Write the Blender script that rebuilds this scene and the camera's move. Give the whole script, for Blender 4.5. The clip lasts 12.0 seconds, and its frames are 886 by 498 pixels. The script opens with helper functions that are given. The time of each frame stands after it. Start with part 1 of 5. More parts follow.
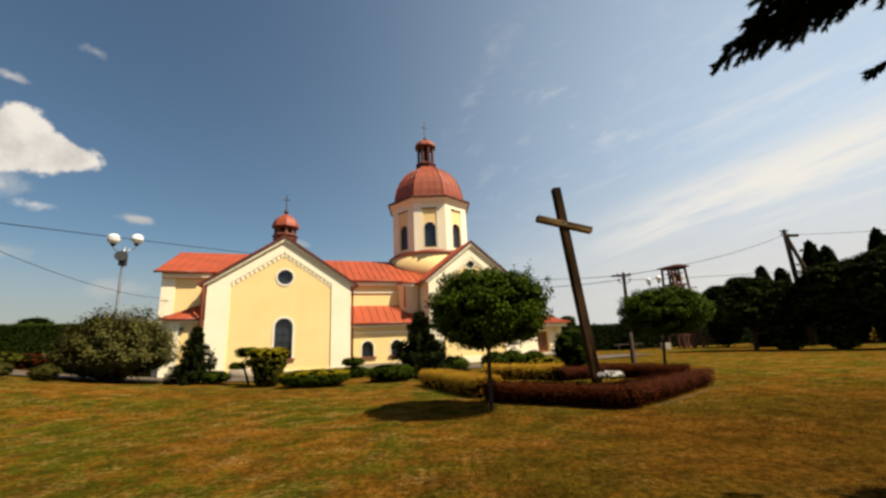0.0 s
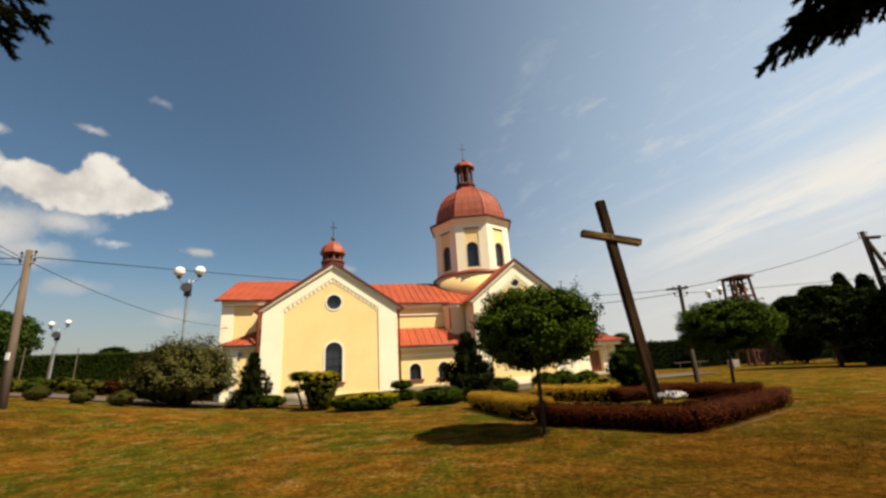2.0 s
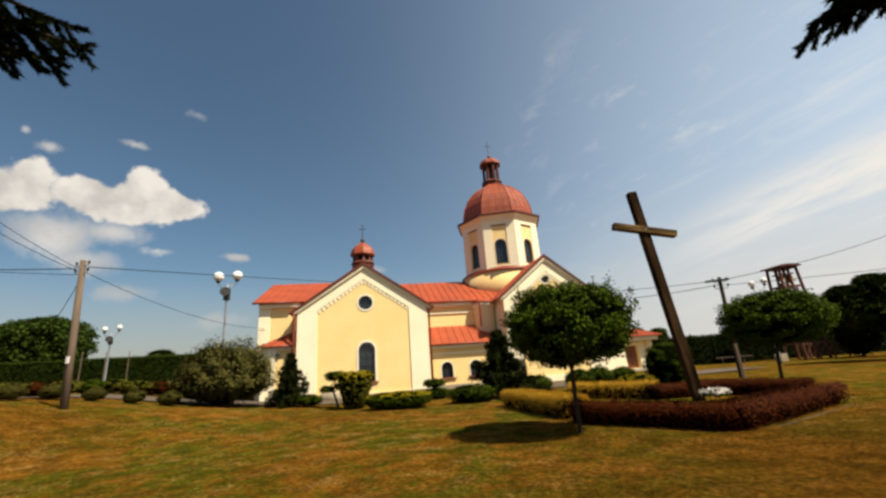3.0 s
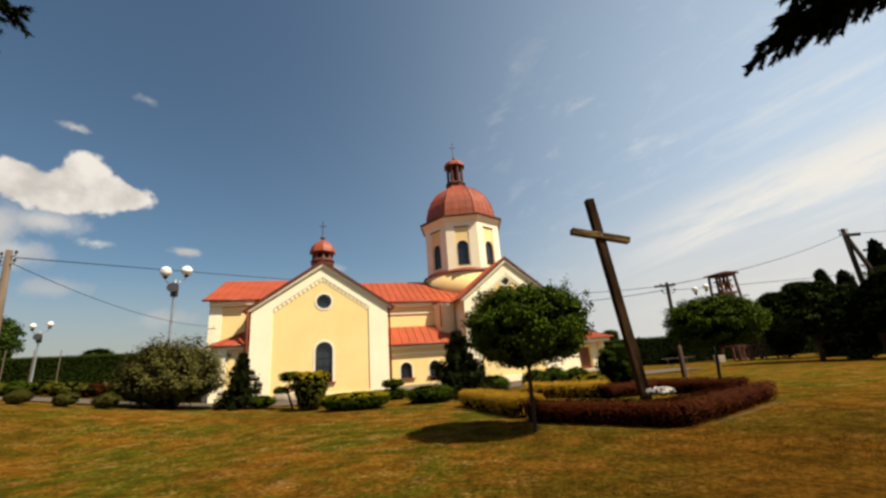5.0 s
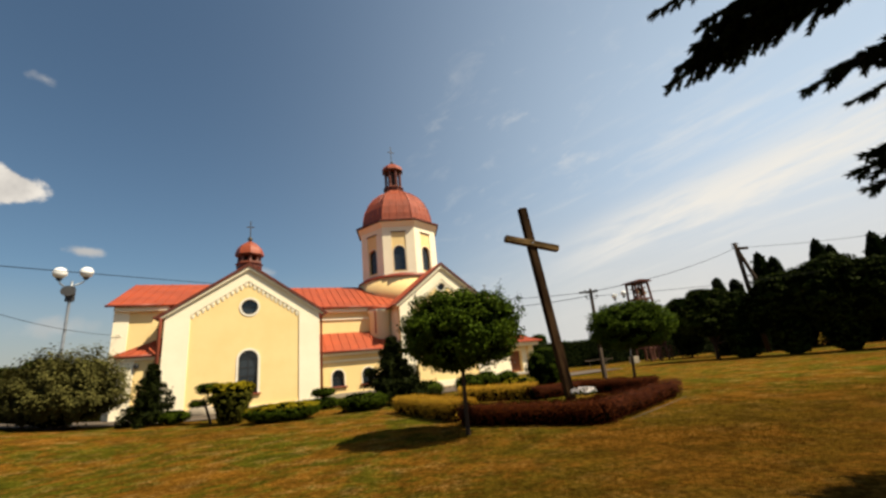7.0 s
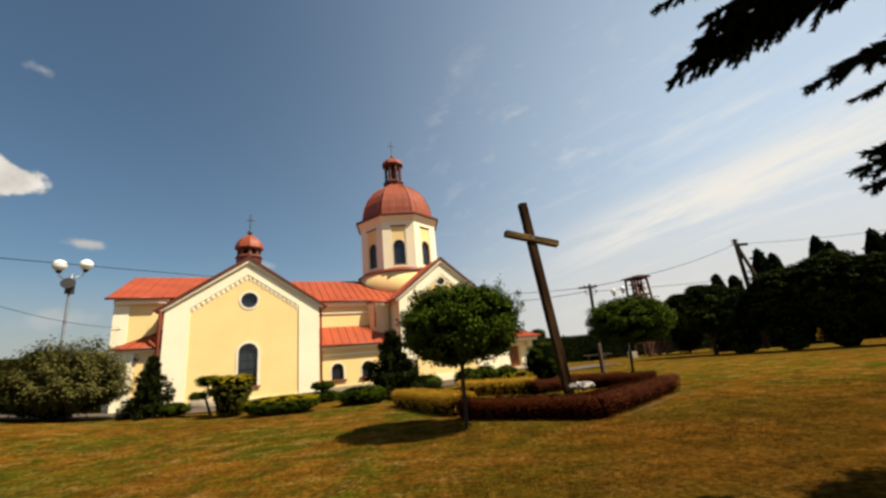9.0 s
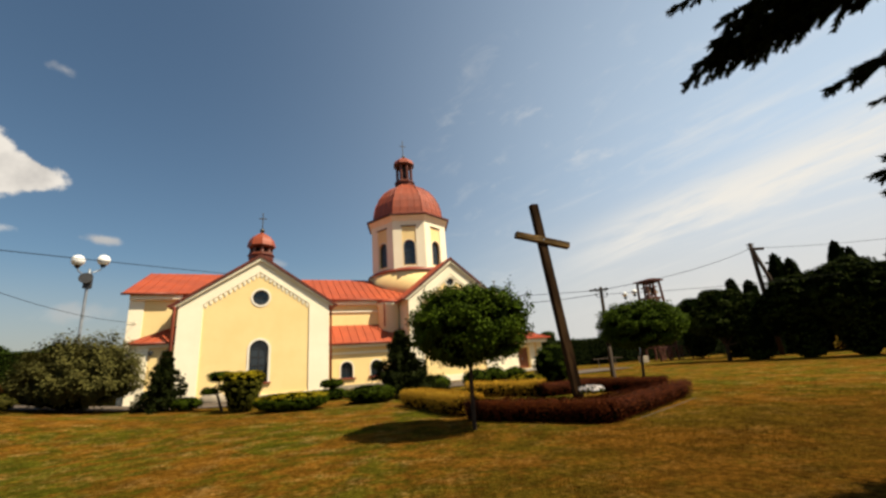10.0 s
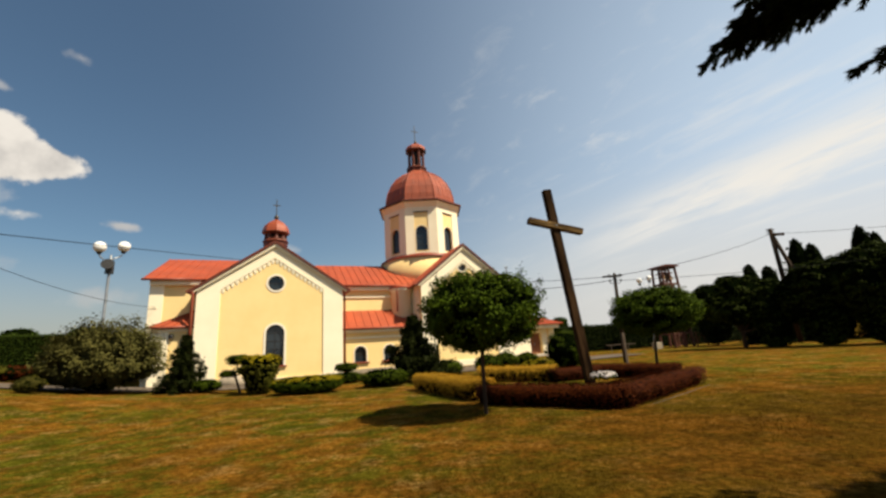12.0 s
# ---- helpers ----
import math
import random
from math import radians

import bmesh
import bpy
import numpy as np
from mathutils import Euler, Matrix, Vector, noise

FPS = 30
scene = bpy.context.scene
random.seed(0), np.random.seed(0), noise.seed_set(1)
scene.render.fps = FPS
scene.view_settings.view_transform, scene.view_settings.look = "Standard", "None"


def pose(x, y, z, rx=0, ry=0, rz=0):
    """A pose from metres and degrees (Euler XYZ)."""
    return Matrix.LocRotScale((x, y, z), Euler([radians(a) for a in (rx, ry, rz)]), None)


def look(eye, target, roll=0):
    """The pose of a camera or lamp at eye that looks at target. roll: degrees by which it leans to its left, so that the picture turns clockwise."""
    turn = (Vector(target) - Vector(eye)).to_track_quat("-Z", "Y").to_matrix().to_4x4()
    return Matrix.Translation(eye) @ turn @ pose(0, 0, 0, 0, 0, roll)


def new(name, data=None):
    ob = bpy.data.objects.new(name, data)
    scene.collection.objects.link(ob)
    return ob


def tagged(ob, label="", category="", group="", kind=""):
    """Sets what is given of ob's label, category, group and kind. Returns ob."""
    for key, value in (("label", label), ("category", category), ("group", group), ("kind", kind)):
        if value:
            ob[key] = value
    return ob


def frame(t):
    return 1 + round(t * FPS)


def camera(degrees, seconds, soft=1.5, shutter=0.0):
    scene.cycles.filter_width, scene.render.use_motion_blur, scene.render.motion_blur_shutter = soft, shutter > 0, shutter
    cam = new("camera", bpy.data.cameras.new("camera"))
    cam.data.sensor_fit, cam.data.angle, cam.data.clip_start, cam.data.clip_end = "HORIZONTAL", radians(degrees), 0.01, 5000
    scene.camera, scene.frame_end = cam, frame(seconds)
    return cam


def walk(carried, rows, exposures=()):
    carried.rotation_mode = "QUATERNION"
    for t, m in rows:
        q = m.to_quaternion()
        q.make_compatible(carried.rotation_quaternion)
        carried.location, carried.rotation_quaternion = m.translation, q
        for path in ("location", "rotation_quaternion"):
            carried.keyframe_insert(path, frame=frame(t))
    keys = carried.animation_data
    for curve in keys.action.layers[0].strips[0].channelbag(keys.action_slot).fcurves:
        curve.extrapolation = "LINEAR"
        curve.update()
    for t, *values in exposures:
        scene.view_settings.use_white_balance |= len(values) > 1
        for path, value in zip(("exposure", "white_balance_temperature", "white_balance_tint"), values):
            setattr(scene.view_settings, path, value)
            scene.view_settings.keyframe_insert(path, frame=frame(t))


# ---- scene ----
cam = camera(94.87, 12.0, soft=2.6)
PATH = [
    (0, -0.034, 0.000, 1.533, 103.007, 2.593, 0.477),
    (0.5, -0.026, -0.011, 1.537, 103.037, 3.107, 1.648),
    (1, -0.029, -0.009, 1.532, 104.797, 3.216, 2.963),
    (1.5, -0.032, -0.018, 1.534, 105.567, 3.292, 4.996),
    (2, -0.024, -0.030, 1.535, 106.182, 3.513, 6.971),
    (2.5, -0.016, -0.040, 1.542, 106.203, 3.887, 9.027),
    (2.7, -0.016, -0.041, 1.543, 106.246, 3.997, 9.976),
    (3.5, -0.017, -0.043, 1.546, 106.088, 4.308, 12.356),
    (4.3, -0.018, -0.046, 1.548, 105.589, 4.469, 10.457),
    (4.5, -0.018, -0.047, 1.549, 105.502, 4.209, 8.817),
    (5, -0.037, -0.022, 1.534, 105.901, 4.110, 5.714),
    (5.5, -0.039, 0.002, 1.537, 105.238, 4.456, 2.122),
    (6, -0.042, 0.015, 1.533, 105.226, 4.661, -0.009),
    (6.5, -0.051, 0.021, 1.515, 106.283, 5.394, -2.026),
    (7, -0.054, 0.027, 1.517, 105.963, 5.431, -3.220),
    (7.2, -0.054, 0.027, 1.518, 105.853, 5.446, -3.620),
    (8.1, -0.055, 0.028, 1.520, 105.449, 5.325, -3.872),
    (9, -0.055, 0.028, 1.523, 105.167, 5.115, -3.344),
    (9.5, -0.057, 0.026, 1.524, 105.253, 4.899, -3.284),
    (10, -0.057, 0.023, 1.521, 105.317, 4.014, -2.170),
    (10.5, -0.053, 0.010, 1.523, 104.568, 3.063, 0.256),
    (11, -0.045, 0.005, 1.524, 104.238, 3.578, 0.550),
    (11.5, -0.045, 0.009, 1.530, 103.577, 3.562, 0.002),
    (12, -0.042, 0.013, 1.530, 103.440, 3.650, -0.462),
]
walk(cam, [(t, pose(x, y, z, rx, ry, rz)) for t, x, y, z, rx, ry, rz in PATH])

# ---- world, sun, exposure ----
scene.view_settings.exposure = 0.62
SUN_TO = Vector((0.63, -0.30, 0.97)).normalized()
sun_data = bpy.data.lights.new("sun", "SUN")
sun_data.energy, sun_data.angle, sun_data.color = 5.0, radians(0.53), (1.0, 0.87, 0.66)
sun = new("sun", sun_data)
sun.matrix_world = look((0, 0, 60), Vector((0, 0, 60)) - SUN_TO)


class Nodes:
    """Short hand for building a node tree."""

    def __init__(self, tree):
        self.t = tree
        tree.nodes.clear()

    def n(self, kind, **kw):
        nd = self.t.nodes.new(kind)
        for k, v in kw.items():
            if k == "operation":
                nd.operation = v
            elif k == "blend_type":
                nd.blend_type = v
            elif k == "data_type":
                nd.data_type = v
        return nd

    def put(self, sock, v):
        if hasattr(v, "links"):
            self.t.links.new(v, sock)
        else:
            sock.default_value = v

    def math(self, op, a, b=0.0, c=0.0, clamp=False):
        nd = self.n("ShaderNodeMath", operation=op)
        nd.use_clamp = clamp
        self.put(nd.inputs[0], a), self.put(nd.inputs[1], b), self.put(nd.inputs[2], c)
        return nd.outputs[0]

    def dot(self, a, vec):
        nd = self.n("ShaderNodeVectorMath", operation="DOT_PRODUCT")
        self.put(nd.inputs[0], a)
        nd.inputs[1].default_value = vec
        return nd.outputs["Value"]

    def smooth(self, v, lo, hi):
        nd = self.n("ShaderNodeMapRange")
        nd.interpolation_type = "SMOOTHSTEP"
        self.put(nd.inputs[0], v)
        nd.inputs[1].default_value, nd.inputs[2].default_value = lo, hi
        return nd.outputs[0]

    def noise(self, vec, scale, detail=4.0, rough=0.55, distort=0.0):
        nd = self.n("ShaderNodeTexNoise")
        self.put(nd.inputs["Vector"], vec)
        nd.inputs["Scale"].default_value, nd.inputs["Detail"].default_value = scale, detail
        nd.inputs["Roughness"].default_value, nd.inputs["Distortion"].default_value = rough, distort
        return nd.outputs["Fac"]

    def scaled(self, vec, s, turn=(0, 0, 0)):
        nd = self.n("ShaderNodeMapping")
        self.put(nd.inputs["Vector"], vec)
        nd.inputs["Scale"].default_value = s
        nd.inputs["Rotation"].default_value = turn
        return nd.outputs[0]

    def mix(self, f, a, b, mode="MIX"):
        nd = self.n("ShaderNodeMix", data_type="RGBA", blend_type=mode)
        self.put(nd.inputs[0], f)
        self.put(nd.inputs[6], a if hasattr(a, "links") else (*a, 1.0)), self.put(nd.inputs[7], b if hasattr(b, "links") else (*b, 1.0))
        return nd.outputs[2]


# clouds: direction, half width, half height (scraps: raggedness, softness, density)
CUMULUS = [
    ((-0.692, 0.609, 0.389), 0.040, 0.029),
    ((-0.756, 0.550, 0.357), 0.039, 0.030),
    ((-0.659, 0.664, 0.354), 0.043, 0.026),
    ((-0.677, 0.644, 0.357), 0.031, 0.025),
    ((-0.724, 0.600, 0.340), 0.074, 0.036),
    ((-0.791, 0.491, 0.366), 0.025, 0.034),
    ((-0.801, 0.499, 0.330), 0.027, 0.023),
    ((-0.827, 0.458, 0.326), 0.035, 0.053),
]
SCRAPS = [
    ((-0.743, 0.603, 0.292), 0.072, 0.036, 1.6, 1, 0.8),
    ((-0.792, 0.545, 0.274), 0.083, 0.068, 1.5, 0.9, 0.8),
    ((-0.775, 0.586, 0.237), 0.071, 0.037, 1.5, 0.9, 0.72),
    ((-0.765, 0.490, 0.417), 0.023, 0.015, 2.6, 1, 0.75),
    ((-0.684, 0.572, 0.453), 0.024, 0.011, 2.6, 1, 0.7),
    ((-0.588, 0.615, 0.525), 0.023, 0.011, 2.8, 1, 0.38),
    ((-0.701, 0.662, 0.265), 0.043, 0.014, 2.4, 1, 0.8),
    ((-0.596, 0.758, 0.265), 0.032, 0.012, 2.4, 1, 0.8),
    ((-0.776, 0.457, 0.434), 0.009, 0.010, 2.4, 1, 0.6),
    ((-0.750, 0.636, 0.180), 0.060, 0.022, 2.2, 1, 0.5),
    ((-0.629, 0.767, 0.128), 0.064, 0.025, 2.2, 1, 0.45),
    ((-0.335, 0.912, 0.236), 0.037, 0.014, 2.6, 1, 0.5),
]


def build_sky():
    world = bpy.data.worlds.new("sky")
    scene.world = world
    world.use_nodes = True
    k = Nodes(world.node_tree)
    sky = k.n("ShaderNodeTexSky")
    sky.sky_type, sky.sun_disc = "NISHITA", False
    sky.sun_elevation = math.asin(SUN_TO.z)
    sky.sun_rotation = math.atan2(SUN_TO.x, SUN_TO.y)
    sky.air_density, sky.dust_density, sky.ozone_density = 1.0, 1.2, 1.0
    way = k.n("ShaderNodeTexCoord").outputs["Generated"]
    fine = k.noise(way, 24.0, 8.0, 0.58)
    coarse = k.noise(way, 12.0, 4.0, 0.55)

    def puff(c, a, b, ragged, soft):
        """Soft-edged cloud about direction c, a wide and b high (radians), with a flat base."""
        c = Vector(c).normalized()
        right = Vector((c.y, -c.x, 0)).normalized()
        up = right.cross(c)
        x = k.math("DIVIDE", k.dot(way, right), a)
        y = k.math("DIVIDE", k.dot(way, up), b)
        r = k.math("SQRT", k.math("ADD", k.math("MULTIPLY", x, x), k.math("MULTIPLY", y, y)))
        front = k.math("GREATER_THAN", k.dot(way, c), 0.5)
        r = k.math("ADD", r, k.math("MULTIPLY", k.math("SUBTRACT", fine, 0.5), ragged))
        inside = k.math("SUBTRACT", 1.0, k.smooth(r, 1.0 - soft, 1.0))
        return k.math("MULTIPLY", inside, front)

    def lobe(c, a, b):
        """Falls from one at the middle of an ellipse about direction c to nought past its rim."""
        c = Vector(c).normalized()
        right = Vector((c.y, -c.x, 0)).normalized()
        x = k.math("DIVIDE", k.dot(way, right), a)
        y = k.math("DIVIDE", k.dot(way, right.cross(c)), b)
        r = k.math("SQRT", k.math("ADD", k.math("MULTIPLY", x, x), k.math("MULTIPLY", y, y)))
        return k.math("MAXIMUM", k.math("SUBTRACT", 1.0, k.math("DIVIDE", r, 1.7)), 0.0)

    heap = None
    for c, a, b in CUMULUS:
        m = lobe(c, a, b)
        m = k.math("MULTIPLY", m, m)
        heap = m if heap is None else k.math("ADD", heap, m)
    billow = k.math("ADD", k.math("MULTIPLY", k.math("SUBTRACT", coarse, 0.5), 0.36), k.math("MULTIPLY", k.math("SUBTRACT", fine, 0.5), 0.62))
    total = k.smooth(k.math("ADD", heap, k.math("MULTIPLY", billow, k.smooth(heap, 0.0, 0.10))), 0.13, 0.33)
    for c, a, b, ragged, soft, amount in SCRAPS:
        m = k.math("MULTIPLY", puff(c, a, b, ragged, soft), amount)
        total = k.math("MAXIMUM", total, m)
    # cirrus: streaks drawn out along one great circle
    a, b = Vector((0.29, 0.94, 0.20)).normalized(), Vector((0.73, 0.61, 0.315)).normalized()
    pole = a.cross(b).normalized()
    if pole.z < 0:
        pole = -pole
    along = (b - a * a.dot(b)).normalized()
    s = k.dot(way, along)
    off = k.dot(way, pole)
    comb = k.n("ShaderNodeCombineXYZ")
    k.put(comb.inputs[0], k.math("MULTIPLY", s, 2.2)), k.put(comb.inputs[1], k.math("MULTIPLY", off, 16.0))
    streak = k.noise(comb.outputs[0], 1.6, 6.0, 0.62, 0.4)
    start = k.smooth(s, -0.05, 0.30)
    offn = k.math("ADD", off, k.math("MULTIPLY", k.math("SUBTRACT", streak, 0.5), 0.10))
    main = k.math("MULTIPLY", k.math("SUBTRACT", 1.0, k.smooth(k.math("ABSOLUTE", k.math("ADD", offn, 0.010)), 0.010, 0.082)), start)
    veil = k.math("MULTIPLY", k.math("MULTIPLY", k.smooth(streak, 0.45, 0.78), 0.55), k.math("MULTIPLY", k.smooth(s, -0.25, 0.45), k.math("SUBTRACT", 1.0, k.smooth(k.math("ABSOLUTE", off), 0.04, 0.30))))
    cirrus = k.math("MAXIMUM", k.math("MULTIPLY", k.math("MULTIPLY", main, k.smooth(streak, 0.25, 0.62)), 0.92), veil)
    # thin broken wisps between the dome and the long streaks
    comb = k.n("ShaderNodeCombineXYZ")
    k.put(comb.inputs[0], k.math("MULTIPLY", s, 4.0)), k.put(comb.inputs[1], k.math("MULTIPLY", off, 9.0))
    flock = k.smooth(k.noise(comb.outputs[0], 1.9, 7.0, 0.62, 0.5), 0.52, 0.84)
    near = k.math("MULTIPLY", k.smooth(k.dot(way, Vector((0.36, 0.84, 0.38)).normalized()), 0.90, 0.995), 0.50)
    cirrus = k.math("MAXIMUM", cirrus, k.math("MULTIPLY", flock, near))
    haze = k.math("MULTIPLY", k.math("SUBTRACT", 1.0, k.smooth(k.dot(way, (0, 0, 1)), 0.0, 0.25)), 0.76)
    thin = k.math("POWER", k.math("MULTIPLY", k.math("ADD", k.dot(way, (0.82, 0.51, 0.14)), 0.35), 0.75, clamp=True), 3.7)
    cloud = k.mix(k.smooth(coarse, 0.35, 0.65), CLOUD_SHADE, CLOUD_LIT)
    col = k.mix(haze, k.mix(1.0, sky.outputs[0], (0.88, 1.02, 1.00), "MULTIPLY"), HAZE)
    col = k.mix(thin, col, THIN)
    low = k.math("MULTIPLY", k.math("SUBTRACT", 1.0, k.smooth(k.dot(way, (0, 0, 1)), 0.04, 0.40)), k.smooth(k.dot(way, (0.82, 0.52, 0.10)), 0.40, 0.95))
    col = k.mix(k.math("MULTIPLY", low, 0.78), col, WARM)
    col = k.mix(cirrus, col, CIRRUS)
    col = k.mix(total, col, cloud)
    bg = k.n("ShaderNodeBackground")
    k.put(bg.inputs[0], col)
    bg.inputs[1].default_value = 0.058
    k.t.links.new(bg.outputs[0], k.n("ShaderNodeOutputWorld").inputs[0])


CLOUD_LIT, CLOUD_SHADE, CIRRUS, HAZE, THIN, WARM = (9.9, 9.2, 8.2), (6.6, 6.2, 5.7), (10.0, 9.5, 8.6), (5.1, 4.65, 4.1), (6.9, 8.3, 9.8), (8.4, 7.8, 6.9)
build_sky()


# ---- materials ----
def material(name, c1, c2, rough=0.85, scale=1.2, fine=18.0, bump=0.25, metal=0.0, spec=0.3, streak=None, speck=0.25, island=0.0, obj=0.0):
    """Two-scale mottled surface: broad stains between c1 and c2, fine grain and relief."""
    m = bpy.data.materials.new(name)
    m.use_nodes = True
    k = Nodes(m.node_tree)
    tc = k.n("ShaderNodeTexCoord").outputs["Object"]
    big = k.noise(tc if streak is None else k.scaled(tc, streak), scale, 5.0, 0.6)
    small = k.noise(tc if streak is None else k.scaled(tc, streak), fine, 4.0, 0.65)
    col = k.mix(k.smooth(big, 0.32, 0.68), c1, c2)
    col = k.mix(speck, col, k.mix(small, (0.25, 0.25, 0.25), (1.75, 1.75, 1.75)), "MULTIPLY")
    if island:
        g = k.n("ShaderNodeNewGeometry").outputs["Random Per Island"]
        col = k.mix(1.0, col, k.mix(g, (1 - island,) * 3, (1 + island,) * 3), "MULTIPLY")
    if obj:
        g = k.n("ShaderNodeObjectInfo").outputs["Random"]
        col = k.mix(1.0, col, k.mix(g, (1 - obj,) * 3, (1 + obj,) * 3), "MULTIPLY")
    p = k.n("ShaderNodeBsdfPrincipled")
    k.put(p.inputs["Base Color"], col)
    k.put(p.inputs["Roughness"], k.math("ADD", k.math("MULTIPLY", k.math("SUBTRACT", small, 0.5), 0.25), rough, clamp=True))
    p.inputs["Metallic"].default_value = metal
    p.inputs["Specular IOR Level"].default_value = spec
    if bump:
        b = k.n("ShaderNodeBump")
        b.inputs["Strength"].default_value, b.inputs["Distance"].default_value = bump, 0.02
        k.put(b.inputs["Height"], small)
        k.t.links.new(b.outputs[0], p.inputs["Normal"])
    k.t.links.new(p.outputs[0], k.n("ShaderNodeOutputMaterial").inputs[0])
    return m


def leaf_material(name, dark, light, tip=None, thin=0.3, gloss=0.03):
    m = bpy.data.materials.new(name)
    m.use_nodes = True
    k = Nodes(m.node_tree)
    g = k.n("ShaderNodeNewGeometry").outputs["Random Per Island"]
    tc = k.n("ShaderNodeTexCoord").outputs["Object"]
    col = k.mix(g, dark, light)
    col = k.mix(k.math("MULTIPLY", k.smooth(k.noise(tc, 2.2, 3.0), 0.4, 0.7), 0.6), col, tip or light)
    p = k.n("ShaderNodeBsdfPrincipled")
    k.put(p.inputs["Base Color"], col)
    p.inputs["Roughness"].default_value = 0.65
    p.inputs["Specular IOR Level"].default_value = gloss
    t = k.n("ShaderNodeBsdfTranslucent")
    k.put(t.inputs[0], col)
    mx = k.n("ShaderNodeMixShader")
    mx.inputs[0].default_value = thin
    k.t.links.new(p.outputs[0], mx.inputs[1]), k.t.links.new(t.outputs[0], mx.inputs[2])
    k.t.links.new(mx.outputs[0], k.n("ShaderNodeOutputMaterial").inputs[0])
    return m


def glass_material(name, tint, rough=0.08):
    m = bpy.data.materials.new(name)
    m.use_nodes = True
    k = Nodes(m.node_tree)
    p = k.n("ShaderNodeBsdfPrincipled")
    p.inputs["Base Color"].default_value = (*tint, 1)
    p.inputs["Roughness"].default_value = rough
    p.inputs["Specular IOR Level"].default_value = 0.6
    k.t.links.new(p.outputs[0], k.n("ShaderNodeOutputMaterial").inputs[0])
    return m


YELLOW = material("yellow_stucco", (0.86, 0.65, 0.30), (0.82, 0.605, 0.265), 0.9, 0.5, 30, 0.15, speck=0.10)
CREAM = material("cream_stucco", (0.90, 0.82, 0.61), (0.86, 0.77, 0.56), 0.9, 0.6, 30, 0.15, speck=0.10)
PLINTH = material("pale_plinth_render", (0.36, 0.30, 0.22), (0.29, 0.245, 0.18), 0.9, 1.5, 40, 0.3)
RED_ROOF = material("red_painted_sheet_metal", (0.36, 0.064, 0.019), (0.28, 0.052, 0.017), 0.6, 0.8, 10, 0.08, spec=0.4, streak=(1, 1, 0.4), speck=0.18, island=0.08)
DOME_RED = material("weathered_red_dome_metal", (0.30, 0.058, 0.018), (0.21, 0.042, 0.014), 0.55, 1.0, 9, 0.08, spec=0.45, speck=0.25, island=0.08)
BROWN_METAL = material("brown_painted_metal", (0.12, 0.030, 0.015), (0.08, 0.022, 0.012), 0.5, 2, 20, 0.08)
GUTTER = material("red_brown_gutter", (0.26, 0.065, 0.035), (0.20, 0.05, 0.03), 0.45, 2, 20, 0.06)
GLASS = glass_material("dark_window_glass", (0.018, 0.026, 0.034))
WHITE_TRIM = material("white_painted_trim", (0.82, 0.76, 0.64), (0.76, 0.69, 0.56), 0.85, 2, 30, 0.12, speck=0.1)
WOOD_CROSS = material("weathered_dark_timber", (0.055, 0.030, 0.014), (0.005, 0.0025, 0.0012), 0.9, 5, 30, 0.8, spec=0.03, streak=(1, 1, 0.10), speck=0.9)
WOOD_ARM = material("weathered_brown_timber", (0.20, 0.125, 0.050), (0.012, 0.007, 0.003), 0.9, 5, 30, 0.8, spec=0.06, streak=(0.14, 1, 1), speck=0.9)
POLE_WOOD = material("grey_weathered_pole", (0.17, 0.125, 0.09), (0.11, 0.08, 0.058), 0.9, 3, 24, 0.5, streak=(1, 1, 0.1), speck=0.6)
CONCRETE = material("pale_concrete", (0.42, 0.38, 0.33), (0.33, 0.30, 0.26), 0.9, 3, 30, 0.3)
STEEL = material("galvanised_steel", (0.30, 0.32, 0.34), (0.24, 0.26, 0.28), 0.45, 4, 40, 0.05, metal=0.6)
DARK_METAL = material("dark_metal", (0.02, 0.02, 0.022), (0.03, 0.03, 0.03), 0.5, 4, 40, 0.05)
RUST = material("rust_brown_steel", (0.135, 0.046, 0.026), (0.085, 0.030, 0.018), 0.7, 3, 30, 0.2)
# Pole wood darkened to near black: backlit shade is put into the colour.
POLE_BACKLIT = material("backlit_pole_wood", (0.045, 0.030, 0.020), (0.022, 0.015, 0.010), 0.9, 3, 24, 0.5, spec=0.08, streak=(1, 1, 0.1), speck=0.6)
BRONZE = material("bell_bronze", (0.20, 0.13, 0.05), (0.14, 0.09, 0.04), 0.4, 3, 30, 0.05, metal=0.8)
GLOBE = material("milky_lamp_globe", (0.85, 0.85, 0.82), (0.80, 0.80, 0.78), 0.35, 2, 10, 0.0, speck=0.02)
BARK = material("brown_bark", (0.050, 0.030, 0.018), (0.026, 0.016, 0.010), 0.9, 4, 28, 0.7, streak=(1, 1, 0.2), speck=0.6)
ASPHALT = material("worn_asphalt", (0.125, 0.098, 0.074), (0.095, 0.075, 0.057), 0.95, 0.6, 60, 0.4, spec=0.05)
KERB = material("kerb_concrete", (0.085, 0.070, 0.045), (0.055, 0.045, 0.028), 0.9, 2, 40, 0.3, obj=0.12)
DOOR_WOOD = material("brown_door_wood", (0.23, 0.085, 0.035), (0.17, 0.06, 0.028), 0.6, 3, 22, 0.2, streak=(1, 1, 0.15))
WIRE = material("black_cable", (0.008, 0.008, 0.008), (0.012, 0.012, 0.012), 0.9, 3, 20, 0.0, spec=0.05)
GOLD = material("dark_gilded_iron", (0.10, 0.08, 0.05), (0.06, 0.05, 0.035), 0.4, 3, 20, 0.0, metal=0.5)

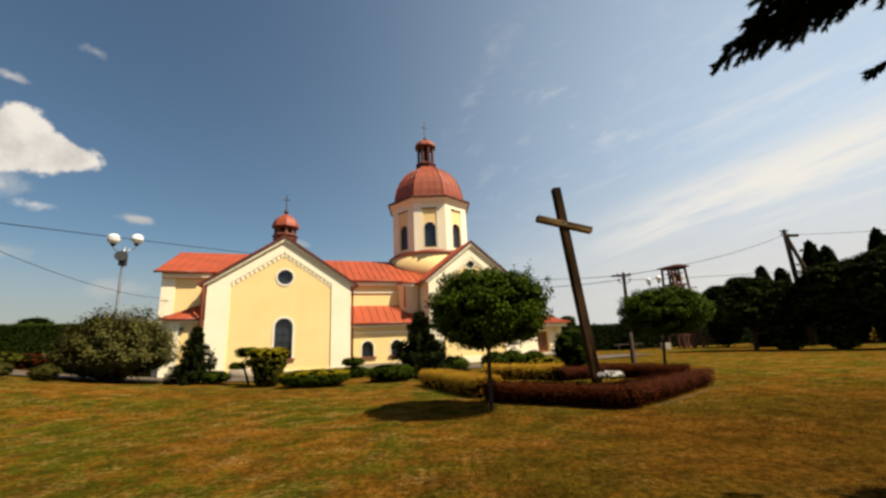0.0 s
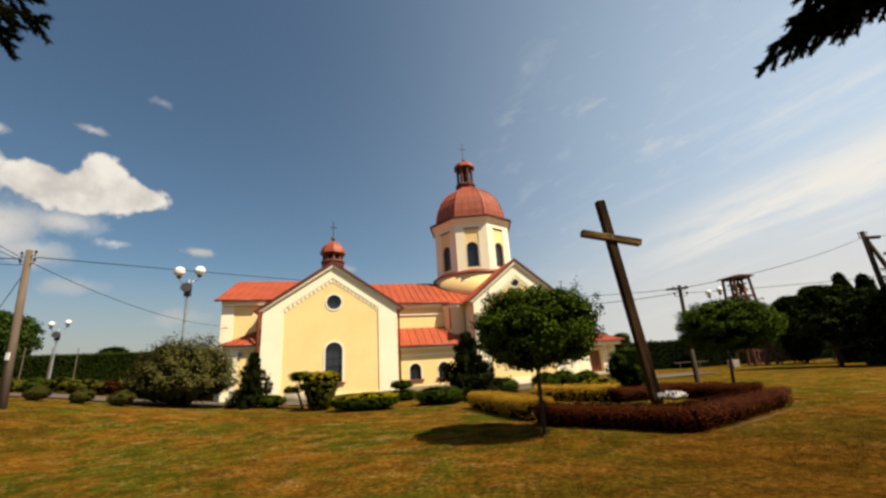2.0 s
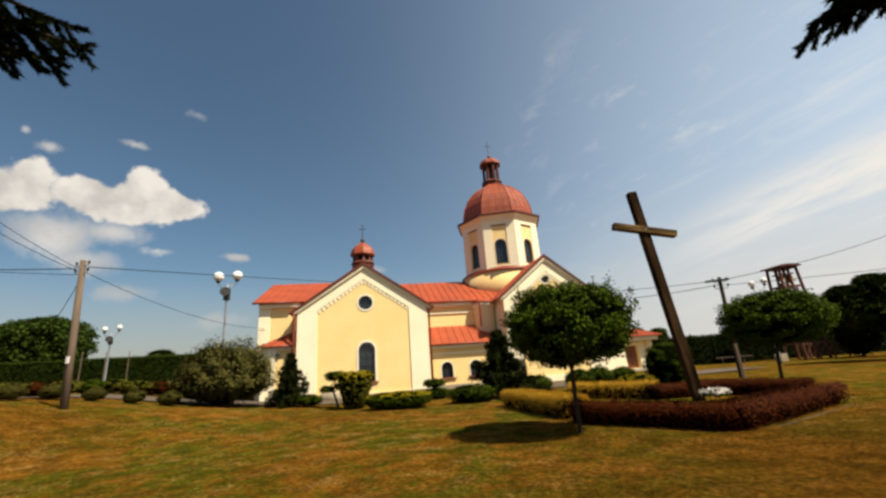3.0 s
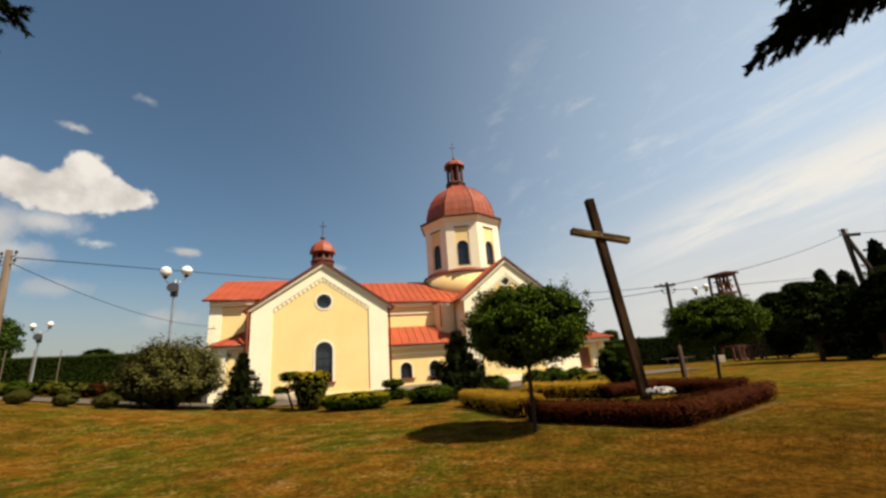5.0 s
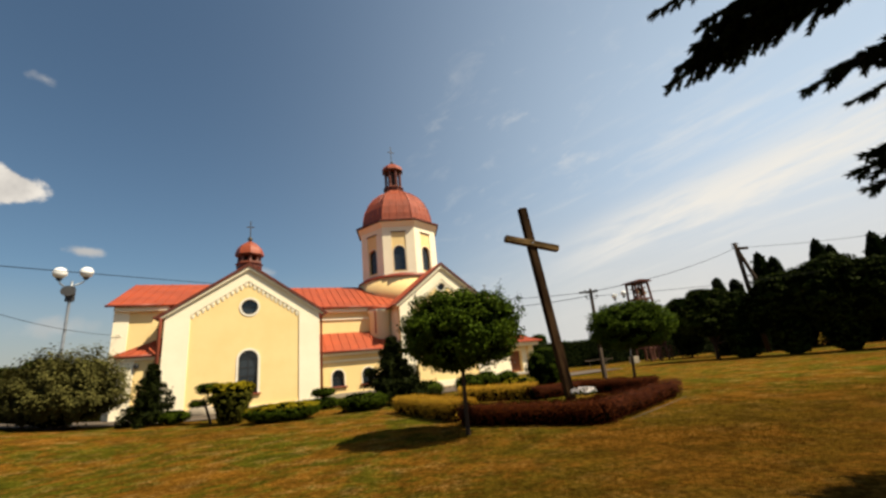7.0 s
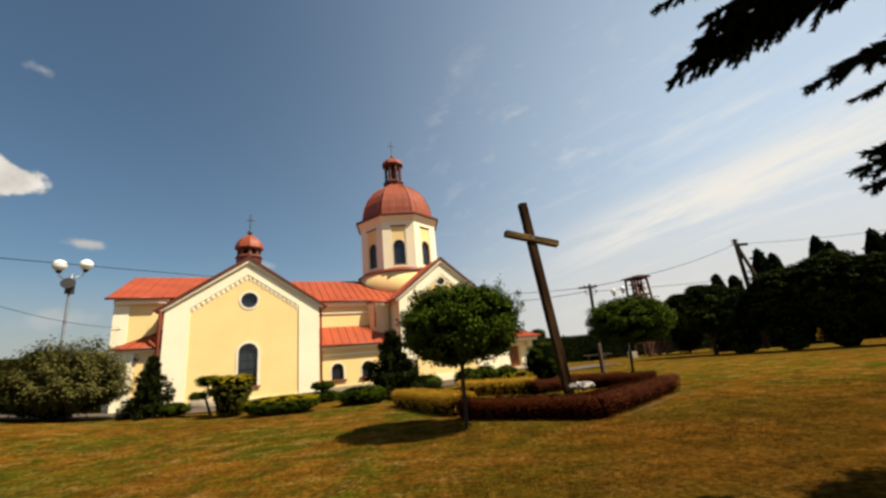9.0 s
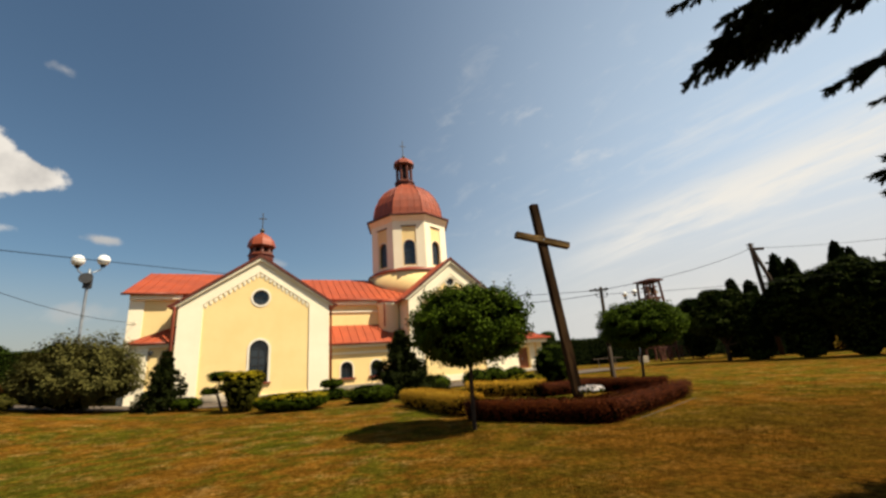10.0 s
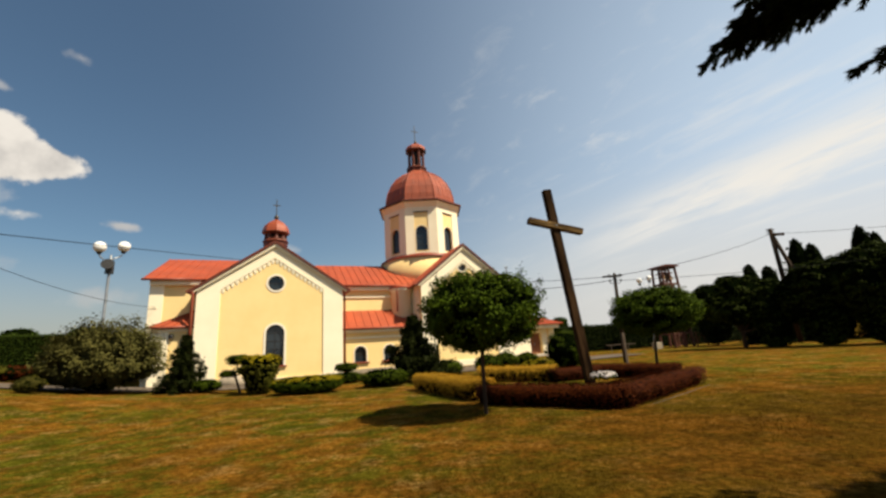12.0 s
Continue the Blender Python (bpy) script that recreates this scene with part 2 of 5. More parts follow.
MAPLE = leaf_material("globe_tree_leaf", (0.013, 0.024, 0.002), (0.052, 0.084, 0.004), (0.076, 0.112, 0.006), 0.03)
# Leaves set near black: the trees' shaded fronts are put into this colour.
MAPLE_DARK = leaf_material("shade_darkened_leaf", (0.005, 0.008, 0.001), (0.030, 0.042, 0.004), (0.036, 0.050, 0.004), 0.0)
OLIVE = leaf_material("olive_bush_leaf", (0.028, 0.030, 0.004), (0.105, 0.100, 0.012), thin=0.06)
BUSH_BROWN = leaf_material("brownish_bush_leaf", (0.014, 0.016, 0.003), (0.070, 0.062, 0.012), thin=0.05)
HEDGE_GREEN = leaf_material("clipped_hedge_green", (0.008, 0.015, 0.002), (0.030, 0.046, 0.005), thin=0.04)
# Near black: shade inside crowns, bushes and hedges is put into this colour.
DEEP = leaf_material("painted_shade_body", (0.0010, 0.0018, 0.0005), (0.003, 0.005, 0.001), thin=0.0, gloss=0.0)
SPRUCE = leaf_material("dark_spruce_needle", (0.004, 0.007, 0.0015), (0.019, 0.024, 0.004), thin=0.05)
SILVER = leaf_material("silver_green_leaf", (0.040, 0.040, 0.010), (0.110, 0.098, 0.027), (0.080, 0.075, 0.019), 0.10)
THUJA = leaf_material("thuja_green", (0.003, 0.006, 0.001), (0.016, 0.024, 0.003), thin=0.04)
YEW = leaf_material("yew_green", (0.008, 0.017, 0.001), (0.052, 0.074, 0.004), thin=0.06)
GOLD_GREEN = leaf_material("golden_top_leaf", (0.120, 0.104, 0.004), (0.300, 0.225, 0.008), (0.230, 0.180, 0.008), 0.12)
BARBERRY = leaf_material("barberry_leaf", (0.008, 0.0016, 0.0005), (0.088, 0.020, 0.004), (0.055, 0.013, 0.0025), 0.04)
SPIRAEA = leaf_material("golden_spiraea_leaf", (0.17, 0.088, 0.006), (0.60, 0.345, 0.034), (0.44, 0.255, 0.024), 0.25)
PETAL = leaf_material("white_petal", (0.60, 0.55, 0.52), (0.85, 0.80, 0.78), thin=0.25)
FAR_LEAF = leaf_material("far_tree_leaf", (0.014, 0.030, 0.005), (0.060, 0.092, 0.014))


def lawn_material():
    m = bpy.data.materials.new("dry_lawn")
    m.use_nodes = True
    k = Nodes(m.node_tree)
    tc = k.n("ShaderNodeTexCoord").outputs["Object"]
    patch = k.noise(k.scaled(tc, (1, 1.05, 1)), 0.40, 4.0, 0.62, 0.5)
    tuft = k.noise(k.scaled(tc, (1, 1.3, 1)), 3.2, 6.0, 0.7)
    clod = k.noise(tc, 11.0, 5.0, 0.7)
    grain = k.noise(tc, 46.0, 4.0, 0.7)
    green, straw, brown = (0.068, 0.065, 0.006), (0.275, 0.163, 0.050), (0.154, 0.069, 0.009)
    col = k.mix(k.smooth(k.math("ADD", patch, k.math("MULTIPLY", k.math("SUBTRACT", tuft, 0.5), 0.7)), 0.41, 0.60), green, brown)
    dry = k.math("ADD", k.noise(k.scaled(tc, (1.0, 1.0, 1)), 1.3, 6.0, 0.68), k.math("MULTIPLY", k.math("SUBTRACT", clod, 0.5), 0.5))
    col = k.mix(k.math("MULTIPLY", k.smooth(dry, 0.50, 0.76), 0.80), col, straw)
    # redder turf near the spruce; lens falloff at lower right painted into the colour
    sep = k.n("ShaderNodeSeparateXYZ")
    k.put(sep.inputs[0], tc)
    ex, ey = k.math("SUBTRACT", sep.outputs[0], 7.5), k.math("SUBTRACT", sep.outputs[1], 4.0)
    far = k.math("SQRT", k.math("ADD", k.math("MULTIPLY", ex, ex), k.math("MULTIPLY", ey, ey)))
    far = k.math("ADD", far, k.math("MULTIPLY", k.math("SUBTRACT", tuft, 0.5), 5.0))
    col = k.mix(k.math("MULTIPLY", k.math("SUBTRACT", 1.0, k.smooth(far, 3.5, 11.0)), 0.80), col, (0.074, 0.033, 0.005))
    # worn, browner turf: broad patches of bare reddish soil between the blades
    worn = k.math("ADD", k.noise(tc, 0.16, 4.0, 0.6), k.math("MULTIPLY", k.math("SUBTRACT", tuft, 0.5), 0.6))
    col = k.mix(k.math("MULTIPLY", k.smooth(worn, 0.44, 0.66), 0.6), col, (0.105, 0.046, 0.006))
    col = k.mix(0.8, col, k.mix(k.smooth(clod, 0.3, 0.7), (0.40, 0.40, 0.40), (1.5, 1.5, 1.5)), "MULTIPLY")
    col = k.mix(0.8, col, k.mix(k.smooth(k.noise(tc, 1.7, 5.0, 0.65), 0.34, 0.66), (0.55, 0.60, 0.62), (1.38, 1.36, 1.34)), "MULTIPLY")
    col = k.mix(0.75, col, k.mix(grain, (0.25, 0.25, 0.25), (1.75, 1.75, 1.75)), "MULTIPLY")
    p = k.n("ShaderNodeBsdfPrincipled")
    k.put(p.inputs["Base Color"], col)
    p.inputs["Roughness"].default_value = 0.95
    p.inputs["Specular IOR Level"].default_value = 0.0
    b = k.n("ShaderNodeBump")
    b.inputs["Strength"].default_value, b.inputs["Distance"].default_value = 0.8, 0.05
    k.put(b.inputs["Height"], k.math("ADD", grain, k.math("ADD", clod, tuft)))
    k.t.links.new(b.outputs[0], p.inputs["Normal"])
    k.t.links.new(p.outputs[0], k.n("ShaderNodeOutputMaterial").inputs[0])
    return m


LAWN = lawn_material()


# ---- mesh helpers ----
class Shape:
    """Vertices and faces of one mesh."""

    def __init__(self):
        self.v, self.f = [], []

    def add(self, verts, faces):
        o = len(self.v)
        self.v += [tuple(p) for p in verts]
        self.f += [tuple(i + o for i in fc) for fc in faces]
        return self

    def box(self, x0, x1, y0, y1, z0, z1, c=0.012, m=None):
        """A box with chamfered edges of width c."""
        c = min(c, 0.3 * min(x1 - x0, y1 - y0, z1 - z0))
        bm = bmesh.new()
        bmesh.ops.create_cube(bm, size=1.0)
        for p in bm.verts:
            p.co = ((x0 + x1) / 2 + p.co.x * (x1 - x0), (y0 + y1) / 2 + p.co.y * (y1 - y0), (z0 + z1) / 2 + p.co.z * (z1 - z0))
        if c > 0:
            bmesh.ops.bevel(bm, geom=bm.edges[:], offset=c, segments=1, affect="EDGES")
        self.take(bm, m)
        return self

    def take(self, bm, m=None):
        bm.verts.index_update()
        self.add([(m @ p.co) if m else p.co for p in bm.verts], [[q.index for q in fc.verts] for fc in bm.faces])
        bm.free()
        return self

    def lathe(self, rows, n=24, centre=(0, 0), turn=0.0, cap=True):
        """Rings (radius, z) turned about a vertical axis; n = 8 gives an octagon."""
        vs, fs = [], []
        for r, z in rows:
            for i in range(n):
                a = turn + 2 * math.pi * i / n
                vs.append((centre[0] + r * math.cos(a), centre[1] + r * math.sin(a), z))
        for j in range(len(rows) - 1):
            for i in range(n):
                k2 = (i + 1) % n
                fs.append((j * n + i, j * n + k2, (j + 1) * n + k2, (j + 1) * n + i))
        if cap:
            fs.append(tuple(range(n))[::-1])
            fs.append(tuple((len(rows) - 1) * n + i for i in range(n)))
        return self.add(vs, fs)

    def tube(self, path, radii, n=8):
        """A round bar along a path, with closed ends."""
        pts = [Vector(p) for p in path]
        vs, fs = [], []
        for j, p in enumerate(pts):
            d = (pts[min(j + 1, len(pts) - 1)] - pts[max(j - 1, 0)]).normalized()
            s = d.cross(Vector((0, 0, 1)) if abs(d.z) < 0.9 else Vector((1, 0, 0))).normalized()
            t = s.cross(d)
            r = radii[j] if isinstance(radii, (list, tuple)) else radii
            for i in range(n):
                a = 2 * math.pi * i / n
                vs.append(p + r * (math.cos(a) * s + math.sin(a) * t))
        for j in range(len(pts) - 1):
            for i in range(n):
                k2 = (i + 1) % n
                fs.append((j * n + i, (j + 1) * n + i, (j + 1) * n + k2, j * n + k2))
        fs += [tuple(range(n)), tuple((len(pts) - 1) * n + i for i in range(n))[::-1]]
        return self.add(vs, fs)

    def sheet(self, outline, holes, thick, m=None):
        """An upright plate in x and z with holes through it, from y = 0 back to y = thick."""
        bm = bmesh.new()
        loops = []
        for pts in (outline, *holes):
            vs = [bm.verts.new((x, 0, z)) for x, z in pts]
            for i in range(len(vs)):
                bm.edges.new((vs[i], vs[(i + 1) % len(vs)]))
            loops.append(vs)
        bmesh.ops.triangle_fill(bm, use_beauty=True, edges=bm.edges[:], normal=(0, -1, 0))
        bm.verts.index_update()
        n = len(bm.verts)
        front = [[q.index for q in fc.verts] for fc in bm.faces]
        vs = [p.co.copy() for p in bm.verts] + [p.co + Vector((0, thick, 0)) for p in bm.verts]
        fs = front + [[i + n for i in reversed(fc)] for fc in front]
        for lp in loops:
            ids = [p.index for p in lp]
            for i in range(len(ids)):
                a, b = ids[i], ids[(i + 1) % len(ids)]
                fs.append((a, b, b + n, a + n))
        bm.free()
        return self.add([(m @ p) if m else p for p in vs], fs)

    def prism(self, poly, a0, a1, axis="y"):
        """A polygon drawn in the two other axes, drawn out along one axis from a0 to a1."""
        n = len(poly)
        place = {"y": lambda p, a: (p[0], a, p[1]), "x": lambda p, a: (a, p[0], p[1]), "z": lambda p, a: (p[0], p[1], a)}[axis]
        vs = [place(p, a0) for p in poly] + [place(p, a1) for p in poly]
        fs = [tuple(range(n)), tuple(range(2 * n - 1, n - 1, -1))] + [(i, i + n, (i + 1) % n + n, (i + 1) % n) for i in range(n)]
        return self.add(vs, fs)

    def mesh(self, name, mat, smooth=False):
        me = bpy.data.meshes.new(name)
        me.from_pydata(self.v, [], self.f)
        me.validate()
        bm = bmesh.new()
        bm.from_mesh(me)
        bmesh.ops.recalc_face_normals(bm, faces=bm.faces[:])
        bm.to_mesh(me)
        bm.free()
        me.materials.append(mat)
        if smooth:
            me.shade_smooth()
        return me


def part(name, shape, mat, parent, label="", smooth=False, m=None):
    ob = new(name, shape if isinstance(shape, bpy.types.Mesh) else shape.mesh(name, mat, smooth))
    ob.parent = parent
    if m is not None:
        ob.matrix_basis = m
    if label:
        ob["label"] = label
    return ob


def thing(name, m, label, category, group="", kind=""):
    ob = new(name)
    ob.matrix_basis = m
    ob.empty_display_size = 0.3
    return tagged(ob, label, category, group, kind)


def arch(cx, z0, z1, w, n=12):
    """Outline of a round-headed opening."""
    r = w / 2
    return [(cx - r, z0), (cx + r, z0)] + [(cx + r * math.cos(math.pi * i / n), z1 - r + r * math.sin(math.pi * i / n)) for i in range(n + 1)]


def ring(cx, cz, r, n=28):
    return [(cx + r * math.cos(2 * math.pi * i / n), cz + r * math.sin(2 * math.pi * i / n)) for i in range(n)]


def smoothstep(a, b, v):
    t = min(1.0, max(0.0, (v - a) / (b - a)))
    return t * t * (3 - 2 * t)


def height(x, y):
    """Height of the ground: level; low bank towards the far square added to suit the camera view."""
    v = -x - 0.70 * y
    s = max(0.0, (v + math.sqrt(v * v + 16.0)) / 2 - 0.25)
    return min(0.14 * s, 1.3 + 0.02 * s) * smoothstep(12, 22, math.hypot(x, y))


# ---- large structure: ground, square, kerbs ----
def build_ground():
    xs = sorted(set([-900, -500, -300, -200, -140, -100, -80, -64] + list(range(-54, 55, 2)) + [64, 80, 100, 140, 200, 300, 500, 900]))
    ys = sorted(set([-900, -400, -150, -60, -30, -16] + list(range(-10, 61, 2)) + [70, 90, 120, 160, 240, 400, 900]))
    sh = Shape()
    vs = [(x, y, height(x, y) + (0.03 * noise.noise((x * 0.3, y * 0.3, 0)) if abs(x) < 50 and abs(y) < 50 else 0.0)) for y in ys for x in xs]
    n = len(xs)
    sh.add(vs, [(j * n + i, j * n + i + 1, (j + 1) * n + i + 1, (j + 1) * n + i) for j in range(len(ys) - 1) for i in range(n - 1)])
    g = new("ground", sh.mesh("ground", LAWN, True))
    tagged(g, "dry mown lawn, patchy green and straw brown", "lawn", kind="structure")


def strip(name, path, width, lift, mat, label, category, kind="structure"):
    """A paved band that follows the ground along a path."""
    sh = Shape()
    pts = []
    for (x0, y0), (x1, y1) in zip(path, path[1:]):
        n = max(1, int(math.hypot(x1 - x0, y1 - y0) / 1.5))
        pts += [(x0 + (x1 - x0) * i / n, y0 + (y1 - y0) * i / n) for i in range(n)]
    pts.append(path[-1])
    rows, m = [], 4
    for j, (x, y) in enumerate(pts):
        a, b = pts[max(j - 1, 0)], pts[min(j + 1, len(pts) - 1)]
        d = Vector((b[0] - a[0], b[1] - a[1], 0)).normalized()
        s = Vector((-d.y, d.x, 0))
        for i in range(m + 1):
            p = Vector((x, y, 0)) + s * width * (i / m - 0.5)
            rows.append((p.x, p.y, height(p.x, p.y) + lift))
    sh.add(rows, [(j * (m + 1) + i, j * (m + 1) + i + 1, (j + 1) * (m + 1) + i + 1, (j + 1) * (m + 1) + i) for j in range(len(pts) - 1) for i in range(m)])
    return tagged(new(name, sh.mesh(name, mat)), label, category, kind=kind)


build_ground()
strip("pavement", [(-44, -4), (-33, 8.0), (-27.0, 16.0), (-22.5, 20.8), (-17.0, 23.4), (-10.0, 23.6), (-3.0, 25.2), (5, 28.3), (12, 31.5)], 4.8, 0.06, ASPHALT, "grey worn asphalt path past the bushes and church", "path")
strip("road", [(10.5, 30.6), (12.5, 31.3), (14.5, 32.0)], 3.2, 0.055, ASPHALT, "pale grey asphalt lane beside the church lawn", "road")

# ---- the church ----
church = thing("church", pose(-10.9, 27.3, 0.0, 0, 0, 21), "yellow and cream stuccoed church with red metal roofs and dome", "church")


def window(cx, z0, z1, w, y, m=None, round_r=0.0, bars=2, sill=True, trim=0.13):
    """A window set back in its opening: surround, frame with bars, pane and sill."""
    if round_r:
        outer, inner, edge = ring(cx, z0, round_r + trim), ring(cx, z0, round_r), ring(cx, z0, round_r - 0.06)
    else:
        outer, inner, edge = arch(cx, z0 - 0.0, z1 + trim, w + 2 * trim), arch(cx, z0, z1, w), arch(cx, z0 + 0.06, z1 - 0.06, w - 0.12)
    fr = Shape().sheet(inner, [edge], 0.08, Matrix.Translation((0, y + 0.16, 0)))
    lo, hi, half = (z0 - round_r, z0 + round_r, round_r) if round_r else (z0, z1, w / 2)
    if bars:
        fr.box(cx - 0.02, cx + 0.02, y + 0.17, y + 0.22, lo + 0.05, hi - 0.05, 0.004)
        for i in range(1, bars + 1):
            z = lo + (hi - lo) * i / (bars + 1)
            fr.box(cx - half + 0.05, cx + half - 0.05, y + 0.175, y + 0.215, z - 0.018, z + 0.018, 0.004)
    win = part("window", fr, DARK_METAL, church, m=m)
    part("surround", Shape().sheet(outer, [inner], 0.07, Matrix.Translation((0, y - 0.035, 0))), WHITE_TRIM, win, "white moulded surround")
    part("pane", Shape().sheet(inner, [], 0.012, Matrix.Translation((0, y + 0.21, 0))), GLASS, win)
    if sill:
        part("sill", Shape().box(cx - w / 2 - 0.2, cx + w / 2 + 0.2, y - 0.14, y + 0.15, z0 - 0.09, z0, 0.015), GUTTER, win, "red-brown metal sill")
    return win


def slope(a, b, c, d, mat=None, step=0.55, thick=0.07, name="roof"):
    """A standing-seam roof slope: eave from a to b, ridge from d to c."""
    a, b, c, d = (Vector(p) for p in (a, b, c, d))
    nrm = (b - a).cross(d - a).normalized()
    if nrm.z < 0:
        nrm = -nrm
    sh = Shape()
    lo = [p - nrm * thick for p in (a, b, c, d)]
    sh.add([a, b, c, d] + lo, [(0, 1, 2, 3), (7, 6, 5, 4), (0, 4, 5, 1), (1, 5, 6, 2), (2, 6, 7, 3), (3, 7, 4, 0)])
    roof = part(name, sh, mat or RED_ROOF, church)
    n = max(1, int((b - a).length / step))
    for i in range(n + 1):
        p, q = a.lerp(b, i / n), d.lerp(c, i / n)
        if (q - p).length < 0.2:
            continue
        s = (b - a).normalized() * 0.014
        h = nrm * 0.045
        part("seam", Shape().add([p - s, p + s, p + s + h, p - s + h, q - s, q + s, q + s + h, q - s + h], [(0, 1, 2, 3), (4, 7, 6, 5), (3, 2, 6, 7), (0, 3, 7, 4), (1, 5, 6, 2)]), mat or RED_ROOF, roof)
    return roof


def gutter(a, b, r=0.075):
    part("gutter", Shape().tube([a, b], r, 8), GUTTER, church, "red-brown eaves gutter", True)


def downpipe(x, y, z0, z1, r=0.055):
    part("downpipe", Shape().tube([(x, y - 0.25, z1), (x, y - 0.08, z1 - 0.35), (x, y - 0.08, z0)], r, 8), GUTTER, church, "red-brown downpipe", True)


def gable(cu, half, eave, apex, panel, openings, windows):
    """A gabled front: yellow wall, proud cream frame round a panel, corbel frieze under the raking frame."""
    out = [(cu - half, 0.0), (cu + half, 0.0), (cu + half, eave), (cu, apex), (cu - half, eave)]
    holes = [arch(o[1], o[2], o[3], o[4]) if o[0] == "a" else ring(o[1], o[2], o[3]) for o in openings]
    part("wall", Shape().sheet(out, holes, 0.42, Matrix.Translation((0, 0.06, 0))), YELLOW, church, "yellow stuccoed gable wall")
    ph, pz0, pz1, pa = panel
    inner = [(cu - ph, pz0), (cu + ph, pz0), (cu + ph, pz1), (cu, pa), (cu - ph, pz1)]
    part("gable_frame", Shape().sheet(out, [inner], 0.075, Matrix.Translation((0, -0.015, 0))), CREAM, church, "cream pilasters and raking band")
    # corbels step down along both rakes
    n = 12
    for side in (-1, 1):
        for i in range(n):
            f = (i + 0.5) / n
            x = cu + side * ph * (1 - f)
            z = pz1 + (pa - pz1) * f
            sh = Shape().box(x - 0.10, x + 0.10, 0.012, 0.058, z - 0.22, z + 0.02, 0.02)
            sh.box(x - 0.055, x + 0.055, 0.025, 0.058, z - 0.31, z - 0.225, 0.012)
            part("corbel", sh, CREAM, church)
    for wd in windows:
        window(*wd)


# side chapel
gable(0.0, 4.5, 6.05, 9.02, (3.18, 0.25, 5.95, 8.10), [("a", 0.15, 1.0, 3.62, 1.12), ("r", 0.12, 6.39, 0.50)], [(0.15, 1.0, 3.62, 1.12, 0.06, None, 0.0, 4)])
window(0.12, 6.39, 0, 0, 0.06, None, 0.50, 1, False, 0.12)
part("plinth", Shape().box(-4.54, 4.54, -0.06, 0.3, -0.3, 0.22, 0.02), PLINTH, church, "grey rendered plinth")
for s in (-1, 1):
    x0, x1 = (4.08, 4.5) if s > 0 else (-4.5, -4.08)
    part("wall", Shape().box(x0, x1, 0.485, 3.0, -0.3, 6.05, 0.0), CREAM, church)
    slope((s * 4.95, -0.20, 5.86), (s * 4.95, 7.3, 5.86), (0, 7.3, 9.27), (0, -0.20, 9.27))
    gutter((s * 5.0, -0.20, 5.85), (s * 5.0, 1.0 if s < 0 else 2.6, 5.85))
    part("bargeboard", Shape().add([(s * 4.97, -0.25, 5.70), (s * 4.97, -0.25, 5.90), (0, -0.25, 9.30), (0, -0.25, 9.09), (s * 4.97, -0.18, 5.70), (s * 4.97, -0.18, 5.90), (0, -0.18, 9.30), (0, -0.18, 9.09)], [(0, 1, 2, 3), (7, 6, 5, 4), (1, 5, 6, 2), (0, 3, 7, 4), (0, 4, 5, 1)]), BROWN_METAL, church, "brown metal verge")
    part("cornice", Shape().add([(s * 4.75, -0.18, 5.72), (s * 4.75, -0.18, 5.95), (0, -0.18, 9.19), (0, -0.18, 8.90), (s * 4.75, -0.02, 5.72), (s * 4.75, -0.02, 5.95), (0, -0.02, 9.19), (0, -0.02, 8.90)], [(0, 1, 2, 3), (7, 6, 5, 4), (1, 5, 6, 2), (0, 3, 7, 4), (0, 4, 5, 1)]), CREAM, church, "cream raking cornice")
downpipe(4.66, 0.30, 0.1, 5.8, 0.075)
downpipe(-4.70, 0.02, 0.1, 5.8, 0.10)

# nave, with the sacristy wing beside the chapel
NL, NR, EAVE, RIDGE, RV = -7.3, 18.4, 6.62, 9.12, 7.5
part("wall", Shape().box(4.5, NR, 3.0, 3.42, -0.3, EAVE, 0.0), YELLOW, church, "yellow stuccoed nave wall")
part("wall", Shape().box(NL, NR, 12.0, 12.4, -0.3, EAVE, 0.0), YELLOW, church)
part("wall", Shape().prism([(3.42, -0.3), (12.0, -0.3), (12.0, EAVE), (RV, RIDGE - 0.12), (3.42, EAVE)], NR - 0.4, NR, "x"), CREAM, church)
slope((3.0, 2.6, EAVE - 0.02), (NR + 0.4, 2.6, EAVE - 0.02), (NR + 0.4, RV, RIDGE + 0.05), (3.0, RV, RIDGE + 0.05))
slope((NL - 0.4, 12.75, EAVE - 0.02), (NR + 0.4, 12.75, EAVE - 0.02), (NR + 0.4, RV, RIDGE + 0.04), (NL - 0.4, RV, RIDGE + 0.04))
gutter((4.9, 2.55, EAVE - 0.04), (9.6, 2.55, EAVE - 0.04))
part("cornice", Shape().box(4.5, 9.4, 2.70, 3.0, EAVE - 0.40, EAVE - 0.06, 0.04), CREAM, church, "cream eaves cornice")
part("string_course", Shape().box(4.5, 9.4, 2.90, 3.0, EAVE - 0.98, EAVE - 0.82, 0.03), CREAM, church, "cream string course")
WE, WV = 6.88, 1.5
part("wall", Shape().box(NL, -4.5, WV, WV + 0.4, -0.3, WE, 0.0), YELLOW, church, "yellow stuccoed wing wall")
part("wall", Shape().prism([(WV + 0.4, -0.3), (12.0, -0.3), (12.0, EAVE), (RV, 9.42), (WV + 0.4, WE)], NL, NL + 0.4, "x"), CREAM, church)
slope((NL - 0.4, WV - 0.42, WE - 0.03), (-2.0, WV - 0.42, WE - 0.03), (-2.0, RV, 9.52), (NL - 0.4, RV, 9.52))
gutter((NL - 0.45, WV - 0.47, WE - 0.05), (-4.95, WV - 0.47, WE - 0.05))
